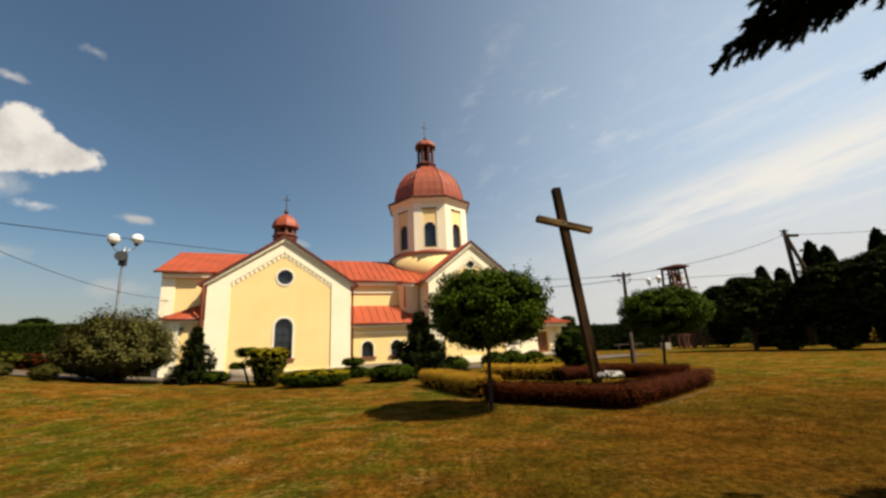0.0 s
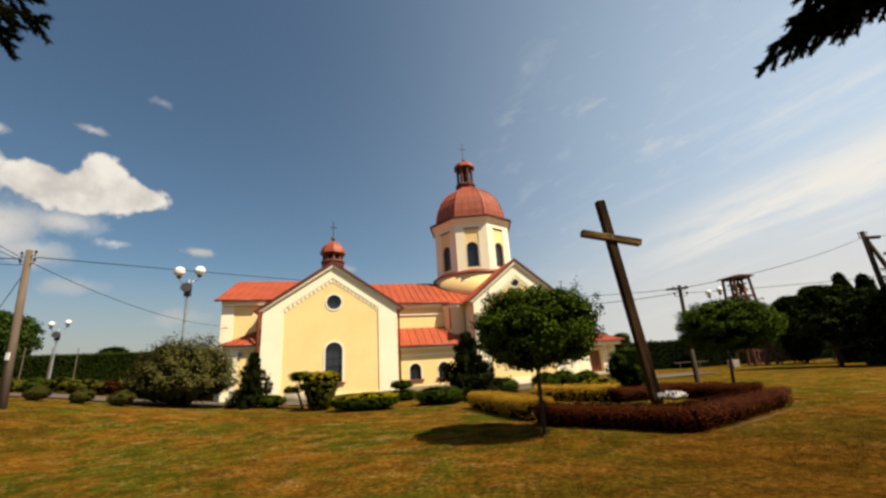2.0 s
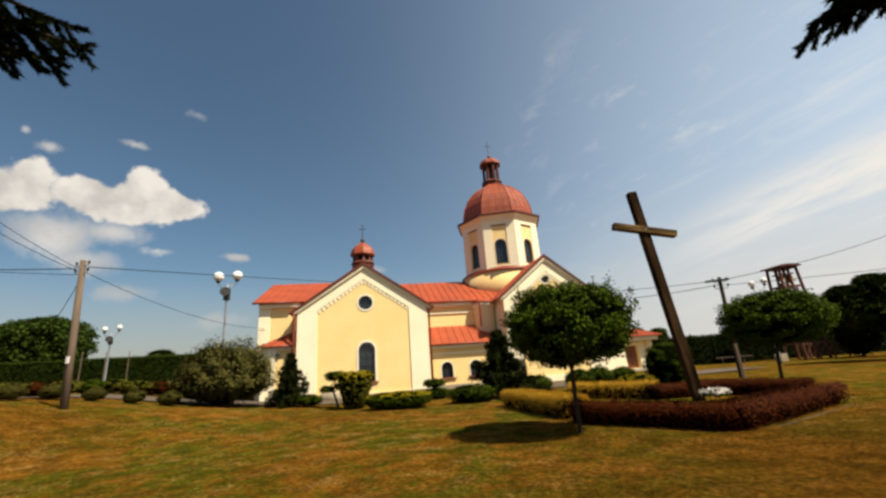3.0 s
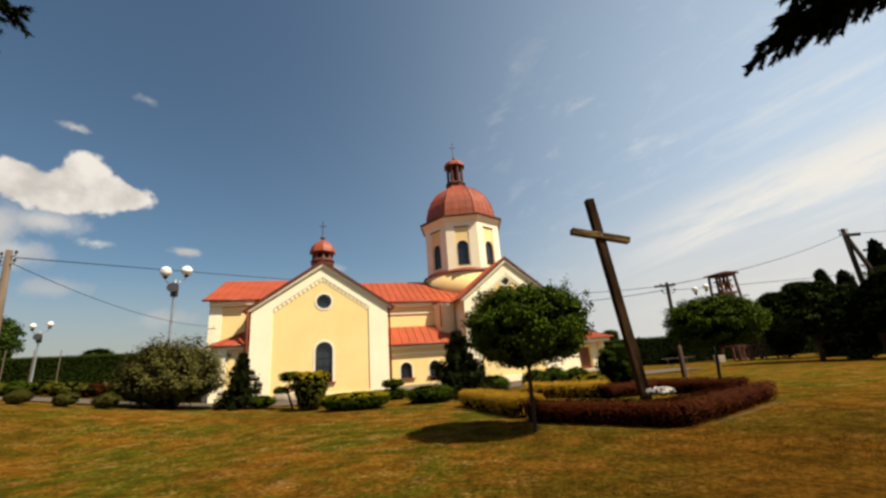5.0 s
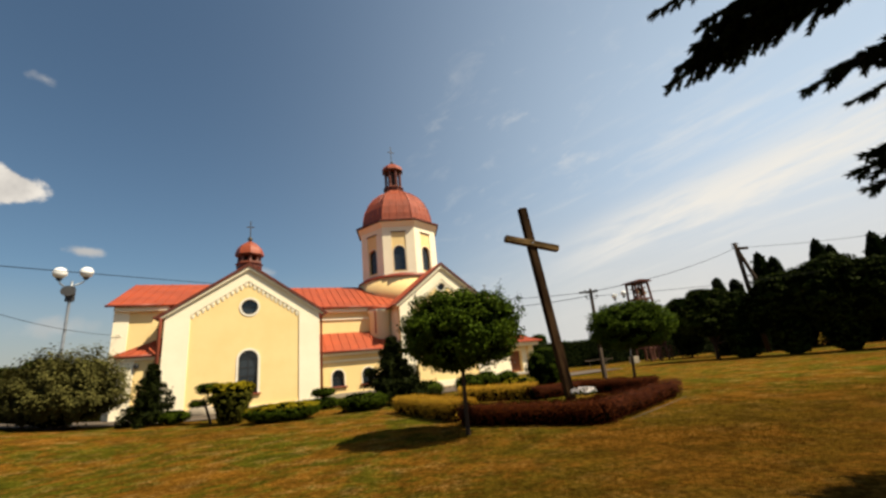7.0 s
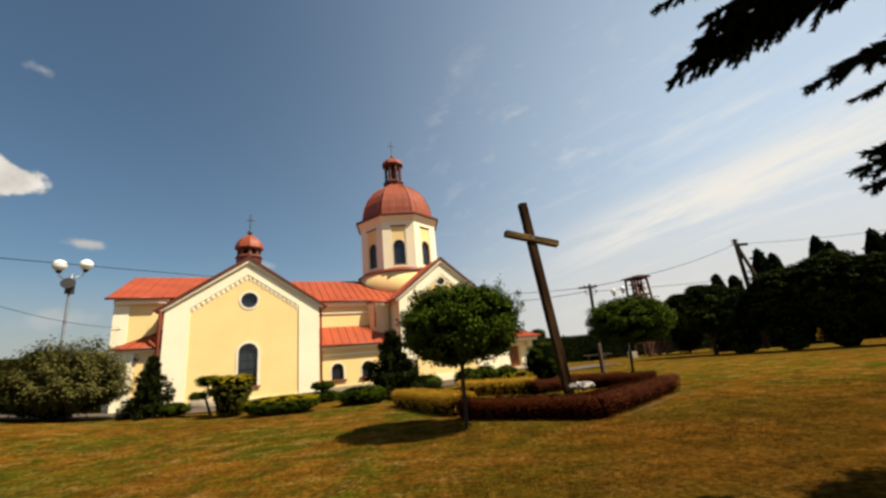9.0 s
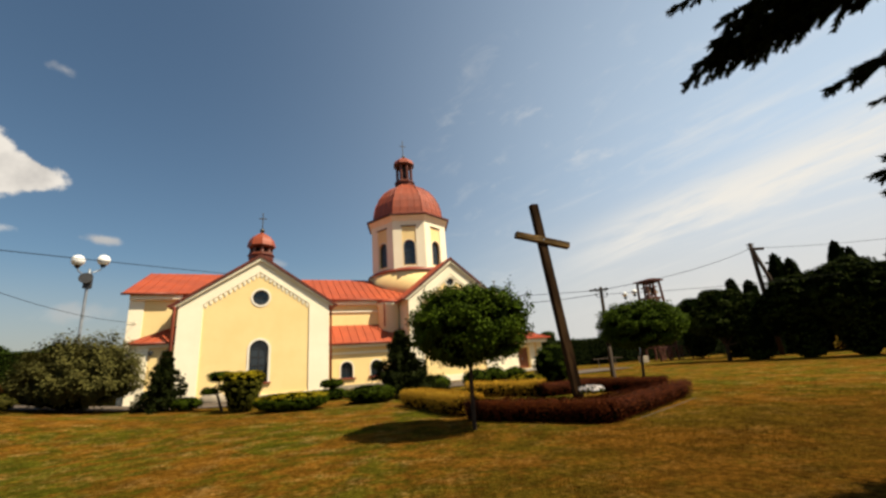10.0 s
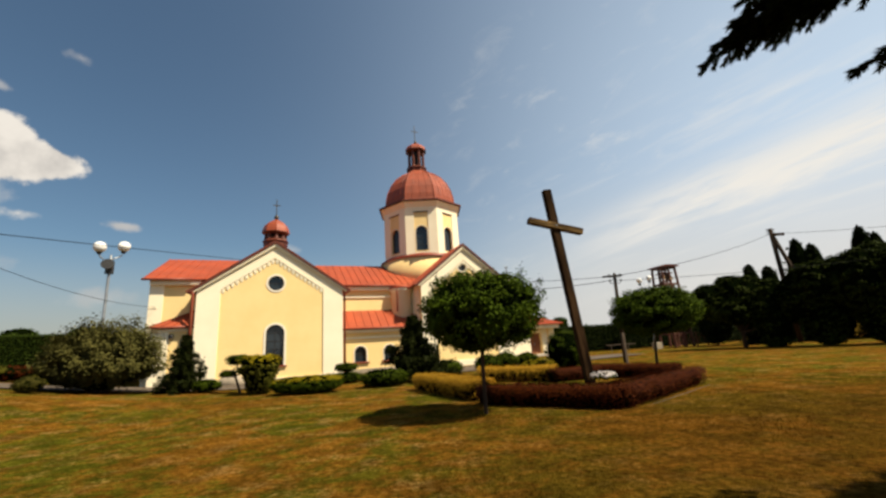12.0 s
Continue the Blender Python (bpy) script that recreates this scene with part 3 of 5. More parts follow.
part("cornice", Shape().box(NL - 0.05, -4.5, WV - 0.28, WV, WE - 0.40, WE - 0.06, 0.04), CREAM, church, "cream eaves cornice")
part("pilaster", Shape().box(NL - 0.06, NL + 0.72, WV - 0.06, WV, -0.3, WE - 0.4, 0.01), CREAM, church, "cream corner pilaster")
part("corner_band", Shape().box(NL - 0.07, NL + 0.45, WV - 0.09, WV + 0.02, 5.0, 5.1, 0.01), CREAM, church)

# aisle and porch under lean-to roofs
AV = 1.2
part("wall", Shape().sheet([(4.5, -0.3), (10.4, -0.3), (10.4, 3.15), (4.5, 3.15)], [arch(5.93, 0.8, 1.92, 0.86), arch(8.1, 0.8, 1.92, 0.86)], 0.4, Matrix.Translation((0, AV, 0))), YELLOW, church, "yellow stuccoed aisle wall")
for cx in (5.93, 8.1):
    window(cx, 0.8, 1.92, 0.86, AV, None, 0.0, 1, True, 0.08)
part("cornice", Shape().box(4.5, 10.4, AV - 0.28, AV, 2.86, 3.15, 0.04), CREAM, church, "cream eaves cornice")
part("string_course", Shape().box(4.5, 10.4, AV - 0.08, AV, 2.44, 2.57, 0.02), CREAM, church)
part("plinth", Shape().box(4.56, 10.38, AV - 0.07, AV + 0.2, -0.3, 0.32, 0.02), PLINTH, church)
slope((4.5, AV - 0.4, 3.17), (10.4, AV - 0.4, 3.17), (10.4, 3.0, 4.66), (4.5, 3.0, 4.66))
gutter((4.55, AV - 0.45, 3.15), (10.3, AV - 0.45, 3.15))
downpipe(4.80, AV - 0.02, 0.1, 3.1)
LV = 0.55
part("wall", Shape().box(-6.75, -4.5, LV, LV + 0.35, -0.3, 3.7, 0.0), YELLOW, church)
part("wall", Shape().box(-6.75, -6.4, LV + 0.35, WV, -0.3, 3.7, 0.0), CREAM, church)
part("pilaster", Shape().box(-6.82, -5.9, LV - 0.06, LV, -0.3, 3.5, 0.01), CREAM, church)
part("cornice", Shape().box(-6.85, -4.5, LV - 0.2, LV, 3.46, 3.7, 0.04), CREAM, church)
slope((-7.0, LV - 0.32, 3.72), (-4.5, LV - 0.32, 3.72), (-4.5, WV, 4.85), (-4.6, WV, 4.85))
slope((-7.0, WV, 3.72), (-7.0, LV - 0.32, 3.72), (-4.6, WV, 4.85), (-4.55, WV, 4.86))
gutter((-7.05, LV - 0.36, 3.70), (-4.55, LV - 0.36, 3.70))
part("wall_lamp", Shape().lathe([(0.05, 3.0), (0.11, 3.05), (0.13, 3.2), (0.06, 3.3)], 12, (-5.75, LV - 0.14)).box(-5.79, -5.71, LV - 0.14, LV, 3.24, 3.3, 0.01), DARK_METAL, church, "small dark wall lamp")

# round stair turret in the angle
part("stair_turret", Shape().lathe([(0.82, -0.3), (0.82, 6.0), (0.92, 6.05), (0.97, 6.3)], 28, (9.6, 2.75)), CREAM, church, "cream round stair turret", True)
part("turret_roof", Shape().lathe([(1.02, 6.3), (1.02, 6.42), (0.05, 6.68)], 28, (9.6, 2.75)), RED_ROOF, church, "low red turret roof", True)
downpipe(9.0, 1.98, 4.4, 6.3)

# transept
TU = 14.08
gable(TU, 3.7, 6.42, 9.3, (2.6, 0.45, 6.2, 8.25), [("r", TU - 0.08, 7.68, 0.36)], [])
window(TU - 0.08, 7.68, 0, 0, 0.06, None, 0.36, 1, False, 0.1)
for s in (-1, 1):
    x0 = TU + s * 3.7
    part("wall", Shape().box(min(x0, x0 - s * 0.4), max(x0, x0 - s * 0.4), 0.485, 3.0, -0.3, 6.42, 0.0), CREAM, church)
    slope((TU + s * 4.12, -0.20, 6.25), (TU + s * 4.12, 7.4, 6.25), (TU, 7.4, 9.56), (TU, -0.20, 9.56))
    gutter((TU + s * 4.17, -0.20, 6.23), (TU + s * 4.17, 2.6, 6.23))
    part("bargeboard", Shape().add([(TU + s * 4.14, -0.25, 6.08), (TU + s * 4.14, -0.25, 6.28), (TU, -0.25, 9.59), (TU, -0.25, 9.38), (TU + s * 4.14, -0.18, 6.08), (TU + s * 4.14, -0.18, 6.28), (TU, -0.18, 9.59), (TU, -0.18, 9.38)], [(0, 1, 2, 3), (7, 6, 5, 4), (1, 5, 6, 2), (0, 3, 7, 4), (0, 4, 5, 1)]), BROWN_METAL, church, "brown metal verge")
    part("cornice", Shape().add([(TU + s * 3.95, -0.18, 6.08), (TU + s * 3.95, -0.18, 6.32), (TU, -0.18, 9.46), (TU, -0.18, 9.16), (TU + s * 3.95, -0.02, 6.08), (TU + s * 3.95, -0.02, 6.32), (TU, -0.02, 9.46), (TU, -0.02, 9.16)], [(0, 1, 2, 3), (7, 6, 5, 4), (1, 5, 6, 2), (0, 3, 7, 4), (0, 4, 5, 1)]), CREAM, church, "cream raking cornice")

# drum, dome and lantern
DU, DV = 13.3, 7.5
part("drum_base", Shape().lathe([(3.95, 6.5), (3.95, 9.42)], 48, (DU, DV)), YELLOW, church, "yellow round base of the drum", True)
part("drum_skirt", Shape().lathe([(4.08, 9.39), (4.08, 9.47), (3.4, 9.88)], 48, (DU, DV)), GUTTER, church, "red-brown sheet metal skirt", True)
R_IN, FACE = 3.45, 2 * 3.45 * math.tan(math.pi / 8)
for i in range(8):
    m = Matrix.Translation((DU, DV, 0)) @ Matrix.Rotation(radians(45 * i - 19), 4, "Z") @ Matrix.Translation((0, -R_IN, 0))
    h = FACE / 2
    wall = part("drum_wall", Shape().sheet([(-h, 9.0), (h, 9.0), (h, 14.3), (-h, 14.3)], [arch(0, 10.05, 12.35, 1.05)], 0.35), YELLOW, church, "yellow drum face", m=m)
    part("frame_panel", Shape().sheet([(-h - 0.02, 9.0), (h + 0.02, 9.0), (h + 0.02, 14.3), (-h - 0.02, 14.3)], [[(-0.64, 9.92), (0.64, 9.92), (0.64, 13.62), (-0.64, 13.62)]], 0.07, Matrix.Translation((0, -0.06, 0))), CREAM, wall, "cream pilasters and frieze")
    part("moulding", Shape().box(-0.72, 0.72, -0.10, 0.0, 13.62, 13.70, 0.01), BROWN_METAL, wall)
    w = window(0, 10.05, 12.35, 1.05, 0.0, m, 0.0, 3, False, 0.05)
OCT = radians(-19 + 22.5)
part("drum_cornice", Shape().lathe([(3.80, 14.15), (3.86, 14.2), (3.98, 14.42), (4.10, 14.55), (4.10, 14.65)], 8, (DU, DV), OCT), CREAM, church, "cream drum cornice")
part("drum_gutter", Shape().lathe([(4.02, 14.60), (4.28, 14.64), (4.28, 14.78), (3.7, 14.92)], 8, (DU, DV), OCT), BROWN_METAL, church, "brown eaves of the dome")
prof = [(r * 0.965, 14.8 + (z - 15.45) * 1.13) for r, z in ((3.85, 15.45), (3.72, 15.7), (3.66, 16.2), (3.46, 16.9), (3.08, 17.6), (2.52, 18.25), (1.80, 18.75), (1.15, 19.05), (0.85, 19.3))]
dome = part("dome", Shape().lathe(prof, 8, (DU, DV), OCT), DOME_RED, church, "octagonal red sheet metal dome")
for i in range(8):
    a = OCT + i * math.pi / 4
    part("dome_rib", Shape().tube([(DU + r * math.cos(a), DV + r * math.sin(a), z + 0.01) for r, z in prof], 0.05, 6), DOME_RED, dome)
    sh = Shape()
    for q in (0.25, 0.5, 0.75):
        pts = []
        for r, z in prof[:-2]:
            p0 = Vector((r * math.cos(a), r * math.sin(a), z))
            p1 = Vector((r * math.cos(a + math.pi / 4), r * math.sin(a + math.pi / 4), z))
            p = p0.lerp(p1, q)
            pts.append((DU + p.x, DV + p.y, z + 0.008))
        sh.tube(pts, 0.022, 4)
    part("dome_seam", sh, DOME_RED, dome)


def lantern(u, v, z, s, tall, name, low=1.0):
    """An open lantern with posts, a small cap, a ball and an iron cross."""
    t = part(name, Shape().lathe([(1.0 * s, z - 0.3 * s), (1.0 * s, z), (1.12 * s, z + 0.05 * s), (0.95 * s, z + 0.25 * s), (0.85 * s, z + 0.3 * s)], 8, (u, v), OCT), BROWN_METAL, church, "brown open lantern")
    top = z + tall
    for i in range(8):
        a = OCT + i * math.pi / 4
        part("post", Shape().lathe([(0.19 * s, z + 0.28 * s), (0.15 * s, z + 0.4 * s), (0.15 * s, top - 0.1 * s), (0.19 * s, top)], 8, (u + 0.78 * s * math.cos(a), v + 0.78 * s * math.sin(a))), BROWN_METAL, t)
        b = a + math.pi / 4
        p, q = Vector((u + 0.78 * s * math.cos(a), v + 0.78 * s * math.sin(a), 0)), Vector((u + 0.78 * s * math.cos(b), v + 0.78 * s * math.sin(b), 0))
        arc = [tuple(p.lerp(q, j / 6) + Vector((0, 0, top - 0.16 * s + 0.22 * s * math.sin(math.pi * j / 6)))) for j in range(7)]
        part("arch_bar", Shape().tube(arc, 0.06 * s, 6), BROWN_METAL, t)
    # Solid dark cylinder stands in for the shaded void between the posts.
    part("core", Shape().lathe([(0.54 * s, z + 0.25 * s), (0.50 * s, top)], 10, (u, v)), DARK_METAL, t, "dark core for the shaded inside of the lantern")
    part("cornice", Shape().lathe([(0.92 * s, top - 0.05 * s), (1.12 * s, top + 0.05 * s), (1.15 * s, top + 0.15 * s), (0.98 * s, top + 0.2 * s)], 8, (u, v), OCT), BROWN_METAL, t)
    cap = [(r * s, top + h * s * low) for r, h in ((1.16, 0.14), (1.10, 0.42), (0.97, 0.75), (0.72, 1.05), (0.38, 1.28), (0.12, 1.42))]
    part("cap", Shape().lathe(cap, 8, (u, v), OCT), DOME_RED, t, "small red metal cap")
    zb = top + 1.42 * s * low
    part("ball", Shape().lathe([(0.03, zb), (0.13, zb + 0.06), (0.17, zb + 0.17), (0.13, zb + 0.28), (0.03, zb + 0.34)], 12, (u, v)), GOLD, t, "", True)
    return t, zb + 0.3


def iron_cross(u, v, z, h, t):
    sh = Shape().box(u - 0.03, u + 0.03, v - 0.03, v + 0.03, z, z + h, 0.006)
    sh.box(u - 0.20 * h, u + 0.20 * h, v - 0.025, v + 0.025, z + 0.62 * h, z + 0.62 * h + 0.06, 0.006)
    part("cross", sh, GOLD, t, "slim iron cross")


lt, zt = lantern(DU - 0.16, DV, 19.28, 0.98, 2.0, "lantern", 0.72)
iron_cross(DU - 0.2, DV, zt, 1.8, lt)
lt, zt = lantern(-0.02, 1.5, 9.55, 0.82, 0.62, "bell_turret")
iron_cross(-0.02, 1.5, zt, 1.25, lt)

# low sacristy and porch
part("wall", Shape().box(17.8, 23.0, 5.2, 10.0, -0.3, 3.0, 0.0), CREAM, church)
part("wall", Shape().sheet([(23.0, -0.3), (26.4, -0.3), (26.4, 3.0), (23.0, 3.0)], [[(23.55, 0.2), (24.85, 0.2), (24.85, 2.2), (23.55, 2.2)]], 0.4, Matrix.Translation((0, 6.0, 0))), YELLOW, church, "yellow porch wall")
part("wall", Shape().box(26.0, 26.4, 6.4, 11.0, -0.3, 3.0, 0.0), CREAM, church)
for x in (22.95, 24.95, 25.85):
    part("pilaster", Shape().box(x, x + 0.58, 5.86, 6.0, -0.3, 2.75, 0.015), CREAM, church)
part("cornice", Shape().box(17.7, 26.55, 5.02, 6.02, 2.62, 3.02, 0.04), CREAM, church, "cream porch cornice")
part("door_head", Shape().box(23.3, 25.1, 5.74, 6.0, 2.24, 2.44, 0.03), CREAM, church, "cream moulding over the door")
slope((17.5, 4.8, 3.05), (26.9, 4.8, 3.05), (25.3, 8.2, 4.1), (17.5, 8.2, 4.1))
slope((26.9, 4.8, 3.05), (26.9, 11.4, 3.05), (25.3, 8.2, 4.1), (25.3, 8.25, 4.1))
door = part("door", Shape().box(23.55, 24.85, 6.2, 6.28, 0.2, 2.2, 0.01), DOOR_WOOD, church, "brown wooden double door")
for x in (23.6, 24.23):
    for z0, z1 in ((0.3, 1.1), (1.2, 2.1)):
        part("door_panel", Shape().box(x + 0.06, x + 0.52, 6.17, 6.2, z0, z1, 0.02), DOOR_WOOD, door)
part("door_handle", Shape().box(24.14, 24.18, 6.12, 6.2, 1.05, 1.25, 0.008), STEEL, door, "steel handle")
part("step", Shape().box(23.3, 25.1, 5.1, 6.0, -0.2, 0.18, 0.02), CONCRETE, church, "concrete doorstep")
ch = part("chimney", Shape().box(21.65, 22.3, 5.5, 6.1, 2.9, 7.75, 0.02).box(21.58, 22.37, 5.43, 6.17, 7.6, 7.72, 0.02), CREAM, church, "cream stuccoed chimney")
part("vent_pipe", Shape().tube([(21.55, 5.8, 6.5), (21.55, 5.8, 8.9)], 0.06, 8).box(21.35, 21.75, 5.75, 5.85, 8.85, 8.95, 0.02), STEEL, ch, "thin steel vent pipe")


# ---- plants ----
rng = np.random.default_rng(7)


def leaf_mesh(name, pts, nrm, size, mat, spread=0.8, slim=0.55):
    """One small folded leaf at every point, facing roughly along the normal there."""
    n = len(pts)
    nrm = nrm + rng.normal(0, spread, (n, 3))
    nrm /= np.linalg.norm(nrm, axis=1)[:, None] + 1e-9
    t = np.cross(nrm, rng.normal(0, 1, (n, 3)))
    t /= np.linalg.norm(t, axis=1)[:, None] + 1e-9
    b = np.cross(nrm, t)
    s = size * rng.uniform(0.65, 1.35, (n, 1))
    v = np.empty((n, 4, 3))
    v[:, 0], v[:, 2] = pts - t * s, pts + t * s
    v[:, 1], v[:, 3] = pts + b * s * slim + nrm * s * 0.2, pts - b * s * slim + nrm * s * 0.2
    me = bpy.data.meshes.new(name)
    me.vertices.add(4 * n), me.loops.add(4 * n), me.polygons.add(n)
    me.vertices.foreach_set("co", v.reshape(-1))
    me.loops.foreach_set("vertex_index", np.arange(4 * n, dtype=np.int32))
    me.polygons.foreach_set("loop_start", np.arange(0, 4 * n, 4, dtype=np.int32))
    me.update(calc_edges=True)
    me.materials.append(mat)
    return me


def crown_points(radii, clumps, per, clump_r, power=2.0, fill=0.35, low=-1.0, lay=0.0):
    """Leaf places in clumps over a rounded body (power 2: ellipsoid, more: boxier), centred on the origin."""
    r = np.array(radii, float)
    d = rng.normal(0, 1, (clumps, 3))
    d /= (np.abs(d) ** power).sum(1)[:, None] ** (1 / power)
    d = d[d[:, 2] > low]
    depth = np.where(rng.random(len(d)) < fill, rng.uniform(0.45, 0.9, len(d)), rng.uniform(0.86, 1.02, len(d)))
    c = d * depth[:, None] * (r - clump_r * 0.75)
    off = rng.normal(0, 1, (len(c), per, 3))
    off *= (rng.random((len(c), per, 1)) ** 0.4) * clump_r * rng.uniform(0.6, 1.25, (len(c), 1, 1)) / np.linalg.norm(off, axis=2)[..., None]
    off[..., 2] *= 1 - 0.45 * min(lay, 1.0)
    p = (c[:, None] + off).reshape(-1, 3)
    nn = (off / clump_r * (1 - 0.6 * min(lay, 1.0)) + (d / r.mean())[:, None] * 0.8 * (1 - 0.7 * min(lay, 1.0))).reshape(-1, 3)
    nn[:, 2] += lay * np.repeat(np.clip(d[:, 2] * 1.5 + 0.1, 0.0, 1.0), per)
    return p, nn


def core(radii, power=2.0, k=0.8):
    """Inner body that keeps a crown from being see-through."""
    sh = Shape()
    n, m = 20, 10
    vs = []
    for j in range(m + 1):
        th = math.pi * j / m
        for i in range(n):
            a = 2 * math.pi * i / n
            d = np.array([math.sin(th) * math.cos(a), math.sin(th) * math.sin(a), math.cos(th)])
            d /= (np.abs(d) ** power).sum() ** (1 / power)
            w = k * (1 + 0.1 * noise.noise(Vector(d * 3)))
            vs.append(d * np.array(radii) * w)
    sh.add(vs, [(j * n + i, j * n + (i + 1) % n, (j + 1) * n + (i + 1) % n, (j + 1) * n + i) for j in range(m) for i in range(n)])
    return sh


def shrub(name, x, y, z, radii, mat, label, category="shrub", clumps=170, per=40, clump_r=0.16, leaf=0.035, power=2.0, group="", inner=0.8, tilt=0.0, sunk=0.92, core_mat=None, low=-1.0, taper=0.0, top_mat=None, top_from=0.3, lay=0.35):
    """A leafy body that stands on the ground: dense inner body and a skin of leaf clumps."""
    base = height(x, y)
    t = thing(name, pose(x, y, base + z, 0, 0, tilt), label, category, group)
    off = Matrix.Translation((0, 0, radii[2] * sunk - z))
    p, nn = crown_points(radii, clumps, per, clump_r, power, 0.2, low, lay)
    p[:, :2] *= (1 + taper * p[:, 2:] / radii[2])
    body = core(radii, power, inner)
    body.v = [(x2 * (1 + taper * z2 / radii[2]), y2 * (1 + taper * z2 / radii[2]), z2) for x2, y2, z2 in body.v]
    if top_mat:
        up = p[:, 2] > radii[2] * (top_from + 0.07 * rng.normal(0, 1, len(p)))
        tagged(part("new_growth", leaf_mesh("new_growth", p[up], nn[up], leaf, top_mat, 0.4), top_mat, t, "golden leaves on top", m=off), kind="stuff")
        p, nn = p[~up], nn[~up]
    part("foliage", leaf_mesh("foliage", p, nn, leaf, mat, 0.45), mat, t, m=off)
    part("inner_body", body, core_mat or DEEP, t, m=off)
    return t


def trunk_shape(path, r0, r1, n=10):
    k = len(path)
    return Shape().tube(path, [r0 + (r1 - r0) * i / (k - 1) for i in range(k)], n)


def globe_tree(x, y, radii, zc, lean, label, mat, clumps, per, leaf, clump_r, twigs=()):
    t = thing("globe_tree", pose(x, y, height(x, y)), label, "tree", "clipped globe trees")
    top = Vector((lean[0], lean[1], zc))
    part("trunk", trunk_shape([(0, 0, -0.1), (0.01, 0, 0.05), (lean[0] * 0.3, lean[1] * 0.3, zc * 0.4), (lean[0] * 0.8, lean[1] * 0.8, zc - radii[2] * 0.6), tuple(top)], 0.046 * radii[0] / 1.4 + 0.008, 0.036), BARK, t, "slim brown trunk", True)
    for i in range(9):
        a = i * 2.4
        d = Vector((math.cos(a) * radii[0] * 0.75, math.sin(a) * radii[1] * 0.75, radii[2] * (0.1 + 0.5 * ((i * 7) % 5) / 5)))
        s = top + Vector((0, 0, -radii[2] * 0.6))
        part("limb", trunk_shape([tuple(s), tuple(s + d * 0.5 + Vector((0, 0, 0.1))), tuple(s + d)], 0.03, 0.01, 6), BARK, t)
    p, nn = crown_points(radii, clumps, per, clump_r, 2.3, 0.35, lay=1.0)
    # Thinner leaves low down, so the near-black core shows as shade.
    keep = (p[:, 2] > radii[2] * 0.05) | (rng.random(len(p)) < 0.8)
    p, nn = p[keep], nn[keep]
    p += np.array(top)
    extra = [p]
    en = [nn]
    for dx, dy, dz, r in twigs:
        q = rng.normal(0, 1, (26, 3)) * r * np.array([0.45, 0.45, 0.75]) + np.array(top) + np.array([dx, dy, dz])
        extra.append(q), en.append(rng.normal(0, 0.6, (26, 3)) + np.array([0, 0, 0.8]))
        part("shoot", trunk_shape([tuple(top + Vector((dx, dy, dz)) * 0.6), tuple(top + Vector((dx, dy, dz + r * 0.8)))], 0.012, 0.005, 5), BARK, t)
    part("crown", leaf_mesh("crown", np.vstack(extra), np.vstack(en), leaf, mat, 0.45), mat, t, "dense dark green globe crown")
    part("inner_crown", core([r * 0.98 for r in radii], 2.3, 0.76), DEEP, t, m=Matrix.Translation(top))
    return t


globe_tree(0.90, 9.72, (1.46, 1.62, 1.06), 2.27, (0.06, 0.0), "small globe-clipped tree with dark green leaves on the lawn", MAPLE, 520, 80, 0.038, 0.24,
           [(1.02, 0, 0.74, 0.17), (1.10, 0, 0.92, 0.09), (1.15, 0.1, 0.60, 0.14), (1.50, -0.1, 0.62, 0.10), (1.42, -0.1, 0.42, 0.12), (1.60, 0.1, 0.36, 0.07), (1.38, 0.1, 0.2, 0.10), (-1.0, -0.2, 0.80, 0.10)])
globe_tree(9.29, 18.24, (1.95, 1.95, 1.2), 2.45, (0.3, 0.0), "flat-topped globe tree with fresh green leaves behind the red hedge", MAPLE, 480, 70, 0.048, 0.30)

